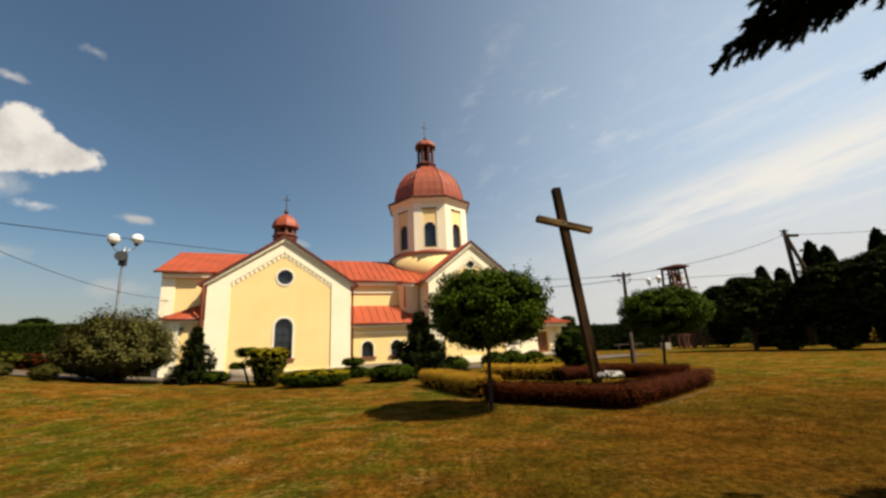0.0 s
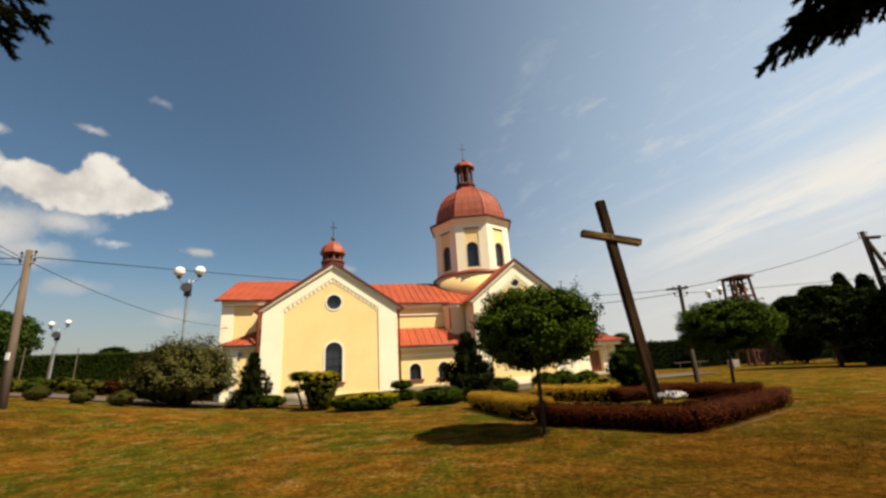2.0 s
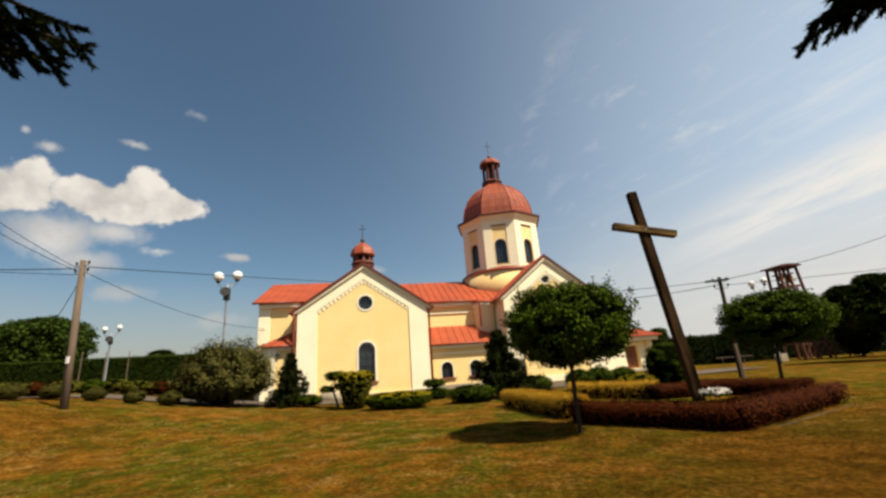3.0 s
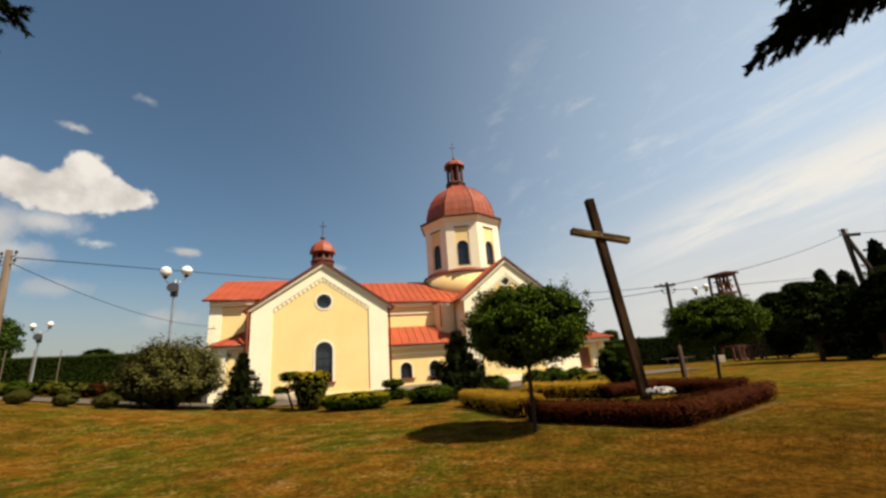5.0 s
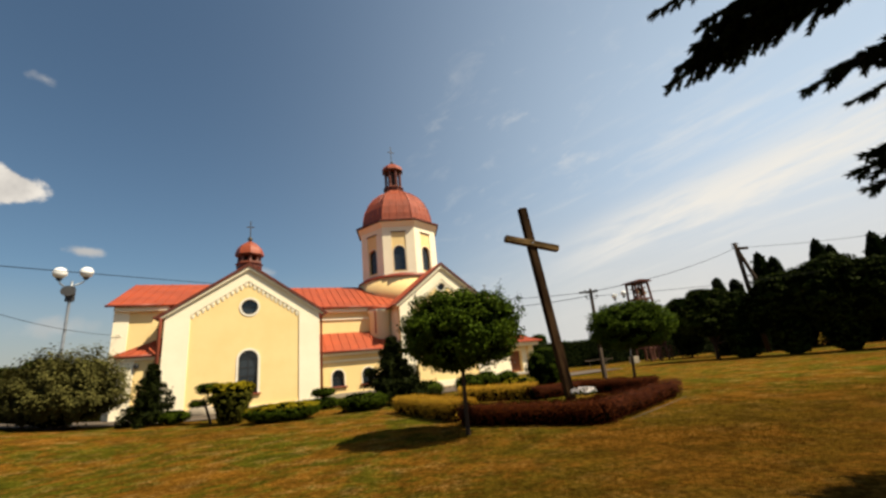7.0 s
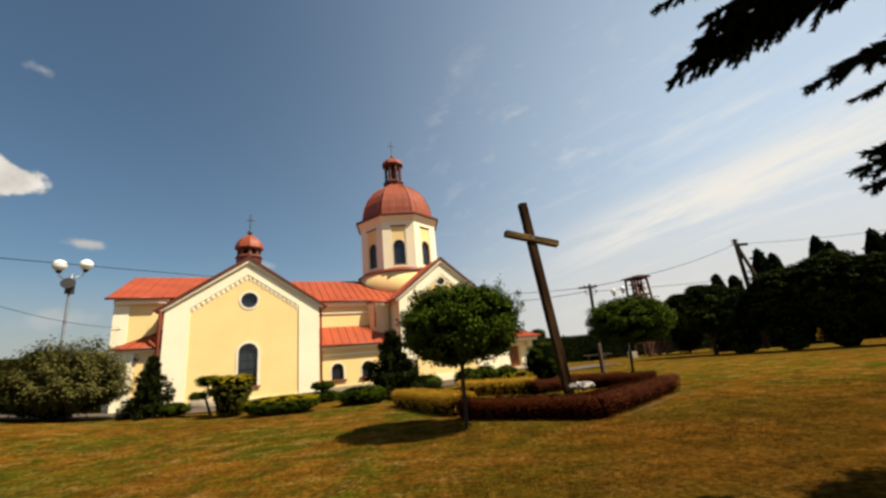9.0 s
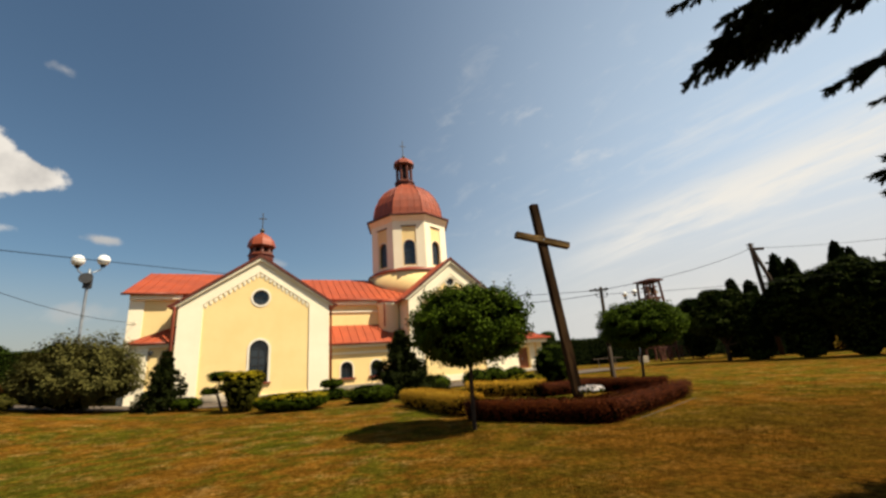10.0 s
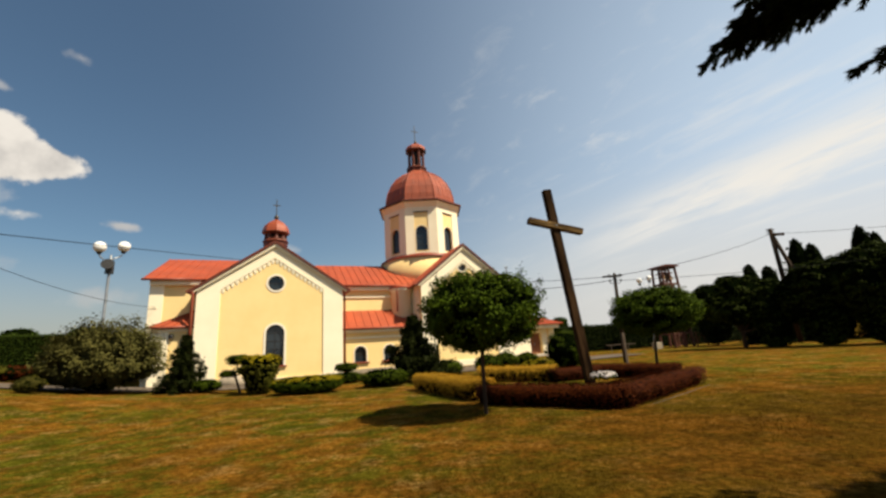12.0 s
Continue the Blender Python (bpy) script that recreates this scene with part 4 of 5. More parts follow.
# red barberry and golden spiraea hedges round the cross
def hedge(name, path, width, high, mat, label, leaf=0.03, dens=640, group="hedges of the flower bed"):
    """A clipped hedge along a path, its foot on the ground."""
    t = thing(name, pose(path[0][0], path[0][1], 0), label, "hedge", group)
    P, N = [], []
    inner = Shape()
    o = Vector((path[0][0], path[0][1], 0))
    for (x0, y0), (x1, y1) in zip(path, path[1:]):
        a, b = Vector((x0, y0, 0)) - o, Vector((x1, y1, 0)) - o
        d = b - a
        ln = d.length
        d.normalize()
        s = Vector((-d.y, d.x, 0))
        n = int(ln * dens)
        u = rng.uniform(-width * 0.4, ln + width * 0.4, n)
        th = rng.uniform(-0.35, math.pi + 0.35, n)
        lump = np.array([noise.noise((x0 + d.x * v * 1.3, y0 + d.y * v * 1.3, 3.0)) for v in u]) * 0.16 + 1
        cx = np.sign(np.cos(th)) * np.abs(np.cos(th)) ** 0.5 * width / 2 * lump
        cz = high * 0.5 + np.sign(np.sin(th)) * np.abs(np.sin(th)) ** 0.5 * high * 0.5 * lump
        cz = np.where(np.sin(th) < 0, rng.uniform(0.02, high * 0.6, n), cz)
        ends = np.where(u < 0, np.sqrt(np.clip(1 - (u / (width * 0.4)) ** 2, 0, 1)), np.where(u > ln, np.sqrt(np.clip(1 - ((u - ln) / (width * 0.4)) ** 2, 0, 1)), 1.0))
        cx = cx * np.maximum(ends, 0.2) * (0.78 + 0.22 * np.clip(cz / (high * 0.7), 0, 1))
        base = np.array(a)[None] + np.outer(u, np.array(d)) + np.outer(cx, np.array(s))
        base[:, 2] += cz
        k2 = rng.integers(5, 9)
        rep = np.repeat(base, k2, 0) + rng.normal(0, 0.035, (n * k2, 3))
        rep[:, 2] = np.maximum(rep[:, 2], 0.015)
        nn = np.outer(cx, np.array(s)) * 2 / width
        nn[:, 2] += (cz - high * 0.4) / high * 2
        nn += 0.15 * np.array([0, 0, 1.0])
        P.append(rep), N.append(np.repeat(nn, k2, 0))
        m = Matrix.Translation(a) @ Matrix.Rotation(math.atan2(d.y, d.x), 4, "Z")
        inner.box(-width * 0.3, ln + width * 0.3, -width * 0.34, width * 0.34, 0.0, high * 0.86, 0.12, m)
    part("foliage", leaf_mesh("foliage", np.vstack(P), np.vstack(N), leaf, mat, 0.28), mat, t)
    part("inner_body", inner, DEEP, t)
    return t


hedge("barberry_hedge", [(1.25, 11.2), (3.75, 9.45), (7.25, 12.55)], 0.92, 0.44, BARBERRY, "dark red barberry hedge clipped low round the flower bed", 0.021)
hedge("barberry_hedge", [(4.2, 15.7), (6.0, 16.2), (8.0, 14.8)], 0.8, 0.42, BARBERRY, "dark red barberry hedge behind the timber cross", 0.023)
hedge("spiraea_hedge", [(-0.65, 16.1), (1.0, 12.2)], 1.0, 0.55, SPIRAEA, "golden spiraea hedge of the flower bed", 0.025)
hedge("spiraea_hedge", [(1.9, 17.6), (4.0, 16.3)], 1.0, 0.55, SPIRAEA, "golden spiraea hedge near the timber cross", 0.025)


def kerb_edge():
    pts = [(3.74, 8.78), (7.6, 12.1)]
    t = thing("bed_edging", pose(0, 0, 0), "low concrete edging of the flower bed, half sunk in grass", "edging")
    stone = Shape().box(-0.48, 0.48, -0.014, 0.014, -0.08, 0.0, 0.006).mesh("edging_stone", KERB)
    for (x0, y0), (x1, y1) in zip(pts, pts[1:]):
        ln = math.hypot(x1 - x0, y1 - y0)
        for i in range(int(ln)):
            f = (i + 0.5) / ln
            part("edging_stone", stone, KERB, t, m=pose(x0 + (x1 - x0) * f, y0 + (y1 - y0) * f, 0, 0, 0, math.degrees(math.atan2(y1 - y0, x1 - x0))))


kerb_edge()

# timber cross
cr = thing("wooden_cross", pose(5.01, 14.5, 0, 0, -5.7, 8), "tall weathered dark timber cross in a flower bed", "cross")
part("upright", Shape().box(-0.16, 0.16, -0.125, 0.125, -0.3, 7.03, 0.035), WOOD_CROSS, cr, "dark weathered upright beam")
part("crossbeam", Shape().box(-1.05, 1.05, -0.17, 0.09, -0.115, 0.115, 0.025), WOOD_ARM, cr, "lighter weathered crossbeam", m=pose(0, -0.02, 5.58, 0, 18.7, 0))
part("bolt", Shape().lathe([(0.03, 0), (0.03, 0.03)], 8), STEEL, cr, m=pose(0, -0.18, 5.58, 90, 0, 0))

fl = thing("flowers", pose(5.35, 14.1, 0), "white flowers at the foot of the timber cross", "flowers")
p, nn = crown_points((0.48, 0.34, 0.17), 90, 14, 0.06, 2.0, 0.1, -0.2)
part("blossoms", leaf_mesh("blossoms", p[::2] + np.array([0, 0, 0.25]), nn[::2], 0.036, PETAL), PETAL, fl)
tagged(part("leaves", leaf_mesh("leaves", p * 0.97 + np.array([0, 0, 0.20]), nn, 0.026, YEW), YEW, fl), kind="stuff")

# shrubs before the church
def silver_shrub(x, y):
    """A loose shrub of many upright shoots."""
    t = thing("silver_shrub", pose(x, y, height(x, y)), "big loose silver-green shrub by the path", "shrub")
    P, N = [], []
    for k in range(430):
        a = rng.uniform(0, 2 * math.pi)
        e = math.asin(rng.uniform(0.02, 0.98))
        tip = np.array([2.85 * math.cos(a) * math.cos(e), 1.95 * math.sin(a) * math.cos(e), 0.6 + 2.75 * math.sin(e)]) * rng.uniform(0.72, 1.1)
        up = np.array([0, 0, 1.0]) * rng.uniform(0.1, 0.55)
        m = 120
        s = rng.uniform(0.55, 1.0, m) ** 0.6 * 1.02
        q = np.outer(s, tip) + np.outer(np.clip(s - 0.8, 0, 1) * 0.6, up) + rng.normal(0, 0.13, (m, 3))
        P.append(q), N.append(np.tile(tip / np.linalg.norm(tip) + np.array([0, 0, 0.4]), (m, 1)))
    P = np.vstack(P)
    P[:, 2] = np.maximum(P[:, 2], 0.05)
    P[:, :2] *= np.clip(0.50 + 0.50 * P[:, 2:] / 1.3, 0, 1)
    part("foliage", leaf_mesh("foliage", P, np.vstack(N), 0.062, SILVER, 0.42, 0.62), SILVER, t)
    for k in range(26):
        a, r = k * 2.4, 0.5 + 0.07 * k
        part("stem", trunk_shape([(0.25 * math.cos(a), 0.2 * math.sin(a), -0.1), (r * 0.6 * math.cos(a), r * 0.5 * math.sin(a), 0.9), (r * math.cos(a), r * 0.75 * math.sin(a), 1.9)], 0.035, 0.01, 5), BARK, t)
    part("inner_body", core((1.9, 1.4, 1.3), 2.0, 0.86), DEEP, t, m=Matrix.Translation((0, 0, 1.25)))


silver_shrub(-16.1, 20.3)


def conifer(name, x, y, high, wide, label, mat=None, tiers=11, leaf=0.07, per=210, category="conifer", lean=0.0, bushy=False):
    """A small conifer: stem, whorls of drooping boughs covered in short twigs."""
    mat = mat or SPRUCE
    t = thing(name, pose(x, y, height(x, y)), label, category)
    part("trunk", trunk_shape([(0, 0, -0.1), (lean * 0.5, 0, high * 0.5), (lean, 0, high * 0.97)], 0.05 + 0.01 * high, 0.012, 8), BARK, t)
    P, N = [], []
    for k in range(tiers):
        f = k / tiers
        z = (0.03 if bushy else 0.12) * high + f * high * (0.95 if bushy else 0.86)
        reach = wide * ((1 - f) ** 0.55 if bushy else (1 - f) ** 1.0) + 0.05
        n = max(4, int(9 * (1 - f) + 3))
        for i in range(n):
            a = 2 * math.pi * i / n + k * 1.1 + rng.uniform(-0.3, 0.3)
            r = reach * (rng.uniform(0.65, 1.12) if bushy else rng.uniform(0.4, 1.3))
            s = rng.random(per) ** 0.7
            w = (1 - s) * 0.30 * r + 0.05
            q = np.stack([lean * f + np.cos(a) * r * s + rng.normal(0, 1, per) * w * 0.5, np.sin(a) * r * s + rng.normal(0, 1, per) * w * 0.5, z - 0.25 * r * s + 0.12 * r * s * s + rng.normal(0, 0.05 + 0.03 * r, per)], 1)
            P.append(q), N.append(np.tile([math.cos(a) * 0.3, math.sin(a) * 0.3, 1.1], (per, 1)))
    P = np.vstack(P)
    if bushy:
        part("inner_body", Shape().lathe([(wide * 0.5, -0.1), (wide * 0.8, high * 0.12), (wide * 0.62, high * 0.5), (wide * 0.36, high * 0.8), (wide * 0.16, high * 0.93), (0.03, high * 0.99)], 14), DEEP, t)
    P[:, 2] = np.maximum(P[:, 2], 0.03)
    part("foliage", leaf_mesh("foliage", P, np.vstack(N), leaf, mat, 0.7, 0.28), mat, t, "dark needled boughs")
    return t


conifer("dwarf_spruce", -12.35, 20.45, 2.95, 1.22, "dark dwarf spruce with ragged outline by the path", tiers=9, per=250, leaf=0.08)
conifer("dwarf_spruce", -1.25, 20.0, 3.25, 2.0, "dark slender spruce beside the yew bushes", tiers=11, per=330, leaf=0.085)

shrub("low_shrub", -11.1, 20.2, 0, (0.75, 0.6, 0.36), YEW, "low dark green cushion shrub by the path", clumps=90)
shrub("low_shrub", -21.80, 24.91, 0, (1.05, 0.75, 0.46), YEW, "low dark green cushion shrub by the path", clumps=120)
shrub("topiary_bush", -7.85, 18.4, 0, (0.66, 0.64, 0.86), OLIVE, "clipped flower-pot shaped bush with golden top", clumps=800, per=70, power=6.0, leaf=0.022, clump_r=0.075, inner=0.86, taper=0.36, top_mat=GOLD_GREEN, top_from=0.55, lay=0.5)
shrub("flat_bush", -5.5, 17.4, 0, (1.42, 0.8, 0.38), YEW, "low flat clipped bush with golden-green top", clumps=1100, per=60, power=3.0, leaf=0.023, clump_r=0.09, inner=0.85, taper=0.10, top_mat=GOLD_GREEN, top_from=0.42, lay=0.6)


def tiered_bush(x, y):
    t = thing("tiered_bush", pose(x, y, height(x, y)), "dark green bush clipped in two round tiers", "shrub")
    for r, rz, z in ((0.85, 0.30, 0.30), (0.62, 0.24, 0.78)):
        p, nn = crown_points((r, r, rz), 110, 40, 0.12, 2.6, 0.2)
        tier = part("tier", leaf_mesh("tier", p, nn, 0.03, YEW), YEW, t, m=Matrix.Translation((0, 0, z)))
        part("inner_body", core((r, r, rz), 2.6, 0.8), DEEP, tier)
    part("stem", trunk_shape([(0, 0, -0.1), (0, 0, 0.8)], 0.05, 0.03, 6), BARK, t)


tiered_bush(-4.85, 21.6)
shrub("low_bush", -2.55, 18.4, 0, (1.15, 0.8, 0.42), YEW, "dark green spreading low bush on the lawn edge", clumps=150)
for i, (x, y, r, h) in enumerate([(6.1, 20.4, 1.1, 1.05), (2.4, 21.8, 0.8, 0.55), (3.6, 23.5, 0.8, 0.55), (4.9, 24.0, 0.75, 0.5), (0.3, 20.6, 0.8, 0.5)]):
    shrub("round_bush", x, y, 0, (r, r, h), YEW, "dark green clipped round bush near the porch", clumps=150, group="round bushes near the porch", top_mat=None)
shrub("flat_bush", 4.59, 19.99, 0, (1.0, 0.6, 0.36), OLIVE, "low golden-green clipped bush near the porch", clumps=200, per=50, clump_r=0.11, leaf=0.028, top_mat=GOLD_GREEN, top_from=0.3, lay=0.6)


def cloud_pine():
    """A cloud-pruned shrub: bent stem and three flat pads."""
    x, y = -9.4, 19.4
    t = thing("cloud_pruned_shrub", pose(x, y, height(x, y)), "cloud-pruned shrub with leaf pads on a bent stem", "shrub")
    part("stem", trunk_shape([(0.3, 0, -0.1), (0.1, 0, 0.5), (-0.1, 0, 1.0), (0.25, 0, 1.45)], 0.06, 0.03), BARK, t)
    for dx, dz, r in ((0.15, 1.45, 0.60), (-0.30, 0.85, 0.38), (0.45, 0.95, 0.40)):
        part("stem", trunk_shape([(0.0, 0, 0.7), (dx, 0, dz)], 0.035, 0.02, 6), BARK, t)
        p, nn = crown_points((r, r, r * 0.48), 70, 40, 0.13, 2.3, 0.2)
        pad = part("pad", leaf_mesh("pad", p, nn, 0.03, YEW), YEW, t, m=Matrix.Translation((dx, 0, dz)))
        part("inner_pad", core((r, r, r * 0.48), 2.3, 0.75), DEEP, pad)


cloud_pine()

# round bushes along the square, hedges and trees beyond
for az, dist, r in ((43.8, 25.0, 0.52), (47.0, 25.5, 0.48), (50.4, 26.0, 0.48), (53.6, 26.5, 0.5), (56.6, 26.0, 0.5), (59.5, 26.0, 0.5)):
    x, y = -dist * math.sin(radians(az)), dist * math.cos(radians(az))
    shrub("round_bush", x, y, 0, (r * 1.15, r, r * 0.72), BUSH_BROWN, "small brownish round clipped bush beside the asphalt square", clumps=190, per=50, clump_r=0.10, leaf=0.028, group="round bushes along the square")
for i in range(14):
    az = 39.5 + i * 1.9
    dist = 36.0
    x, y = -dist * math.sin(radians(az)), dist * math.cos(radians(az))
    shrub("row_bush", x, y, 0, (1.35, 0.9, 0.50), (OLIVE, YEW, OLIVE, BARBERRY, OLIVE)[i % 5], ("olive green", "dark green", "olive green", "reddish", "olive green")[i % 5] + " clipped bush in a row across the square", clumps=130, per=36, leaf=0.05, group="bush row across the square")
for x, y in ((-39.3, 30.9), (-38.2, 32.2), (-37.1, 33.5)):
    tagged(new("fence_post", Shape().lathe([(0.04, -0.3), (0.035, 3.6), (0.02, 3.65)], 8).mesh("fence_post", POLE_WOOD)), "slender grey post before the conifer hedge", "post", "posts before the hedge").matrix_basis = pose(x, y, height(x, y))


def big_hedge(name, x0, y0, x1, y1, wide, high, mat, label):
    t = thing(name, pose(x0, y0, height(x0, y0)), label, "hedge")
    d = Vector((x1 - x0, y1 - y0, 0))
    ln = d.length
    d.normalize()
    s = Vector((-d.y, d.x, 0))
    n = int(ln * high * 460)
    u, w, z = rng.uniform(0, ln, n), rng.choice([-0.5, 0.5], n) * wide, rng.uniform(0, high, n)
    topm = rng.random(n) < 0.25
    w = np.where(topm, rng.uniform(-0.5, 0.5, n) * wide, w)
    z = np.where(topm, high, z)
    P = np.outer(u, np.array(d)) + np.outer(w + rng.normal(0, 0.08, n), np.array(s))
    P[:, 2] += z + rng.normal(0, 0.07, n)
    N = np.outer(np.sign(w), np.array(s)) * 0.6 + np.array([0, 0, 0.9])
    part("foliage", leaf_mesh("foliage", P, N, 0.06, mat, 0.4), mat, t)
    part("inner_hedge", Shape().box(0, ln, -wide * 0.46, wide * 0.46, -0.3, high - 0.05, 0.1, Matrix.Rotation(math.atan2(d.y, d.x), 4, "Z")), DEEP, t)


big_hedge("conifer_hedge", -62.0, 26.0, -24.5, 52.0, 1.6, 2.9, HEDGE_GREEN, "tall dark clipped conifer hedge across the square")


def broad_tree(name, x, y, zc, radii, label, mat, clumps, per, leaf, clump_r, trunk_r=0.16, low=-1.0, power=2.2, group="", stems=1, inner=0.78):
    base = height(x, y)
    t = thing(name, pose(x, y, base), label, "tree", group)
    for k in range(stems):
        ox = (k - (stems - 1) / 2) * radii[0] * 0.8
        part("trunk", trunk_shape([(ox, 0, -0.2), (ox * 0.95, 0.05, zc * 0.5), (ox * 0.7, 0, zc)], trunk_r, trunk_r * 0.5, 8), BARK, t)
    for i in range(7):
        a = i * 2.39
        part("limb", trunk_shape([(0, 0, zc - radii[2] * 0.7), (math.cos(a) * radii[0] * 0.35, math.sin(a) * radii[1] * 0.35, zc), (math.cos(a) * radii[0] * 0.75, math.sin(a) * radii[1] * 0.75, zc + radii[2] * 0.3)], trunk_r * 0.5, trunk_r * 0.15, 6), BARK, t)
    p, nn = crown_points(radii, clumps, per, clump_r, power, 0.3, low, 1.0)
    # Below the top most leaves go; the near-black core stands for shade.
    keep = (p[:, 2] > radii[2] * 0.2) | (rng.random(len(p)) < 0.4)
    p, nn = p[keep], nn[keep]
    part("crown", leaf_mesh("crown", p + np.array([0, 0, zc]), nn, leaf, mat, 0.33), mat, t)
    part("inner_crown", core(radii, power, inner), DEEP, t, m=Matrix.Translation((0, 0, zc)))
    return t


broad_tree("broadleaf_tree", -66, 46, 6.5, (7.0, 6.0, 4.5), "broad dark green tree behind the hedge", FAR_LEAF, 420, 90, 0.24, 1.3)
broad_tree("broadleaf_tree", -76, 36, 6.0, (6.0, 6.0, 4.0), "broad dark green tree behind the hedge", FAR_LEAF, 400, 90, 0.24, 1.3)
for i, (x, y, r) in enumerate([(-52, 62, 3.0), (-44, 66, 2.4), (-60, 60, 2.6), (-38, 72, 2.6)]):
    broad_tree("far_tree", x, y, 4.6, (r, r, r * 0.75), "small distant green tree", FAR_LEAF, 120, 30, 0.2, 0.7, group="distant trees")

# dark trees with low skirts along the lawn
def skirt_tree(x, y, lobes, label, dens=34):
    """A spreading tree of several crown lobes (dx, dy, z, rx, ry, rz), some of which reach the grass."""
    t = thing("skirted_tree", pose(x, y, height(x, y)), label, "tree", "dark trees beside the lawn")
    part("trunk", trunk_shape([(0, 0, -0.2), (0.04, 0.03, 1.2), (0.0, 0, 3.4)], 0.17, 0.09, 10), BARK, t, "dark bare trunk", True)
    P, N = [], []
    inner = Shape()
    for dx, dy, z, rx, ry, rz in lobes:
        part("limb", trunk_shape([(0, 0, 1.1), (dx * 0.5, dy * 0.5, max(1.3, z * 0.7)), (dx * 0.9, dy * 0.9, max(1.5, z))], 0.09, 0.03, 6), BARK, t)
        p, nn = crown_points((rx, ry, rz), int(dens * (rx * rz + rx * ry + ry * rz)), 62, 0.36, 2.3, 0.25, -1.0, 1.6)
        c = np.array([dx, dy, z])
        p = p + c
        keep = p[:, 2] > 0.04
        P.append(p[keep]), N.append(nn[keep])
        body = core((rx, ry, rz), 2.3, 0.86)
        inner.add([(v[0] + dx, v[1] + dy, max(0.02, v[2] + z)) for v in body.v], body.f)
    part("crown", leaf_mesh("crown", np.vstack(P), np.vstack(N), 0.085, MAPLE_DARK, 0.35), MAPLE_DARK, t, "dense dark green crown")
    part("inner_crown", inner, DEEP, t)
    return t


skirt_tree(22.6, 30.8, [(0.2, 0.0, 3.75, 2.0, 2.0, 1.75), (-1.5, 0.6, 3.55, 1.5, 1.6, 1.5), (1.6, -1.0, 3.3, 1.5, 1.6, 1.7), (-0.6, -0.4, 2.7, 1.9, 1.5, 1.15), (0.9, -1.9, 1.75, 1.15, 1.1, 2.0), (0.5, 1.2, 4.6, 1.0, 1.0, 1.1)], "wide dark green tree with one skirt down to the grass")
skirt_tree(25.4, 27.0, [(0.1, 0.0, 3.85, 1.7, 1.8, 1.9), (-0.8, 0.6, 3.1, 1.2, 1.3, 1.9), (0.0, -0.1, 1.75, 0.95, 1.1, 2.0), (1.1, -0.9, 3.75, 1.3, 1.4, 2.2)], "dark green tree clad with leaves to the ground")
skirt_tree(27.25, 25.0, [(-0.4, 0.3, 3.85, 1.7, 1.7, 2.2), (0.8, -0.9, 3.75, 1.7, 1.6, 2.15), (0.0, 0.0, 1.75, 1.12, 1.2, 2.0), (0.1, -0.3, 2.6, 1.45, 1.3, 1.3)], "dark green tree clad with leaves to the ground")
skirt_tree(29.2, 22.8, [(-0.4, 0.4, 3.65, 1.7, 1.6, 2.05), (0.7, -0.8, 3.75, 1.7, 1.7, 2.1), (0.1, -0.1, 1.75, 1.35, 1.3, 2.0)], "dark green tree clad with leaves to the ground")
skirt_tree(32.0, 19.8, [(0.0, 0.0, 3.9, 2.3, 2.2, 1.9), (0.0, 0.0, 1.75, 1.4, 1.3, 2.0)], "dark green tree clad with leaves to the ground")
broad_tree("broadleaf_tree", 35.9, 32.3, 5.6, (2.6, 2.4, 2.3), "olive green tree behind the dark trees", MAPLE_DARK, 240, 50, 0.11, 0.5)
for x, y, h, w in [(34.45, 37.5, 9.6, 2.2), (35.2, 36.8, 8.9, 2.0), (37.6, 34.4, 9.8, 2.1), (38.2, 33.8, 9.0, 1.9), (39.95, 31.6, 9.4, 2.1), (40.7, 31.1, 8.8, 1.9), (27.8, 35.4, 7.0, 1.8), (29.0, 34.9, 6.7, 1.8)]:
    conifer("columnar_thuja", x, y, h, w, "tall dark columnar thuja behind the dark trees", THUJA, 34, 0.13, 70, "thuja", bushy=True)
for x, y, h, w in [(25.8, 38.5, 5.2, 1.6)]:
    shrub("thuja_bush", x, y, 0, (w, w, h / 2), THUJA, "dark rounded thuja behind the clipped trees", "thuja", 260, 34, 0.42, 0.11, 2.4, "thuja bushes", sunk=0.98)
big_hedge("boundary_hedge", 12.5, 44.0, 34.0, 47.0, 1.4, 2.6, THUJA, "dark boundary hedge beyond the lane")
broad_tree("far_tree", 15.5, 62, 3.6, (1.4, 1.4, 1.6), "small distant green tree", FAR_LEAF, 90, 30, 0.15, 0.5, group="distant trees")
broad_tree("far_tree", 18.2, 62, 3.4, (1.4, 1.4, 1.5), "small distant green tree", FAR_LEAF, 90, 30, 0.15, 0.5, group="distant trees")


def far_woods():
    """A low belt of distant woods that closes the view all round."""
    P, N = [], []
    sh = Shape()
    for i in range(240):
        a = 2 * math.pi * i / 240 + rng.uniform(-0.01, 0.01)
        d = rng.uniform(170, 200)
        h = rng.uniform(3.0, 6.0)
        c = np.array([d * math.sin(a), d * math.cos(a), h * 0.5 + 1.0])
        q, nn = crown_points((4.5, 4.5, h * 0.6), 26, 12, 1.2)
        P.append(q + c), N.append(nn)
        sh.add([Vector(v) * 0.9 + Vector(c) for v in core((4.2, 4.2, h * 0.6)).v], core((4.2, 4.2, h * 0.6)).f)
    t = tagged(new("far_woods", leaf_mesh("far_woods", np.vstack(P), np.vstack(N), 0.7, FAR_LEAF)), "distant belt of green woods", "woods", kind="stuff")
    part("wood_body", sh, FAR_LEAF, t)


far_woods()


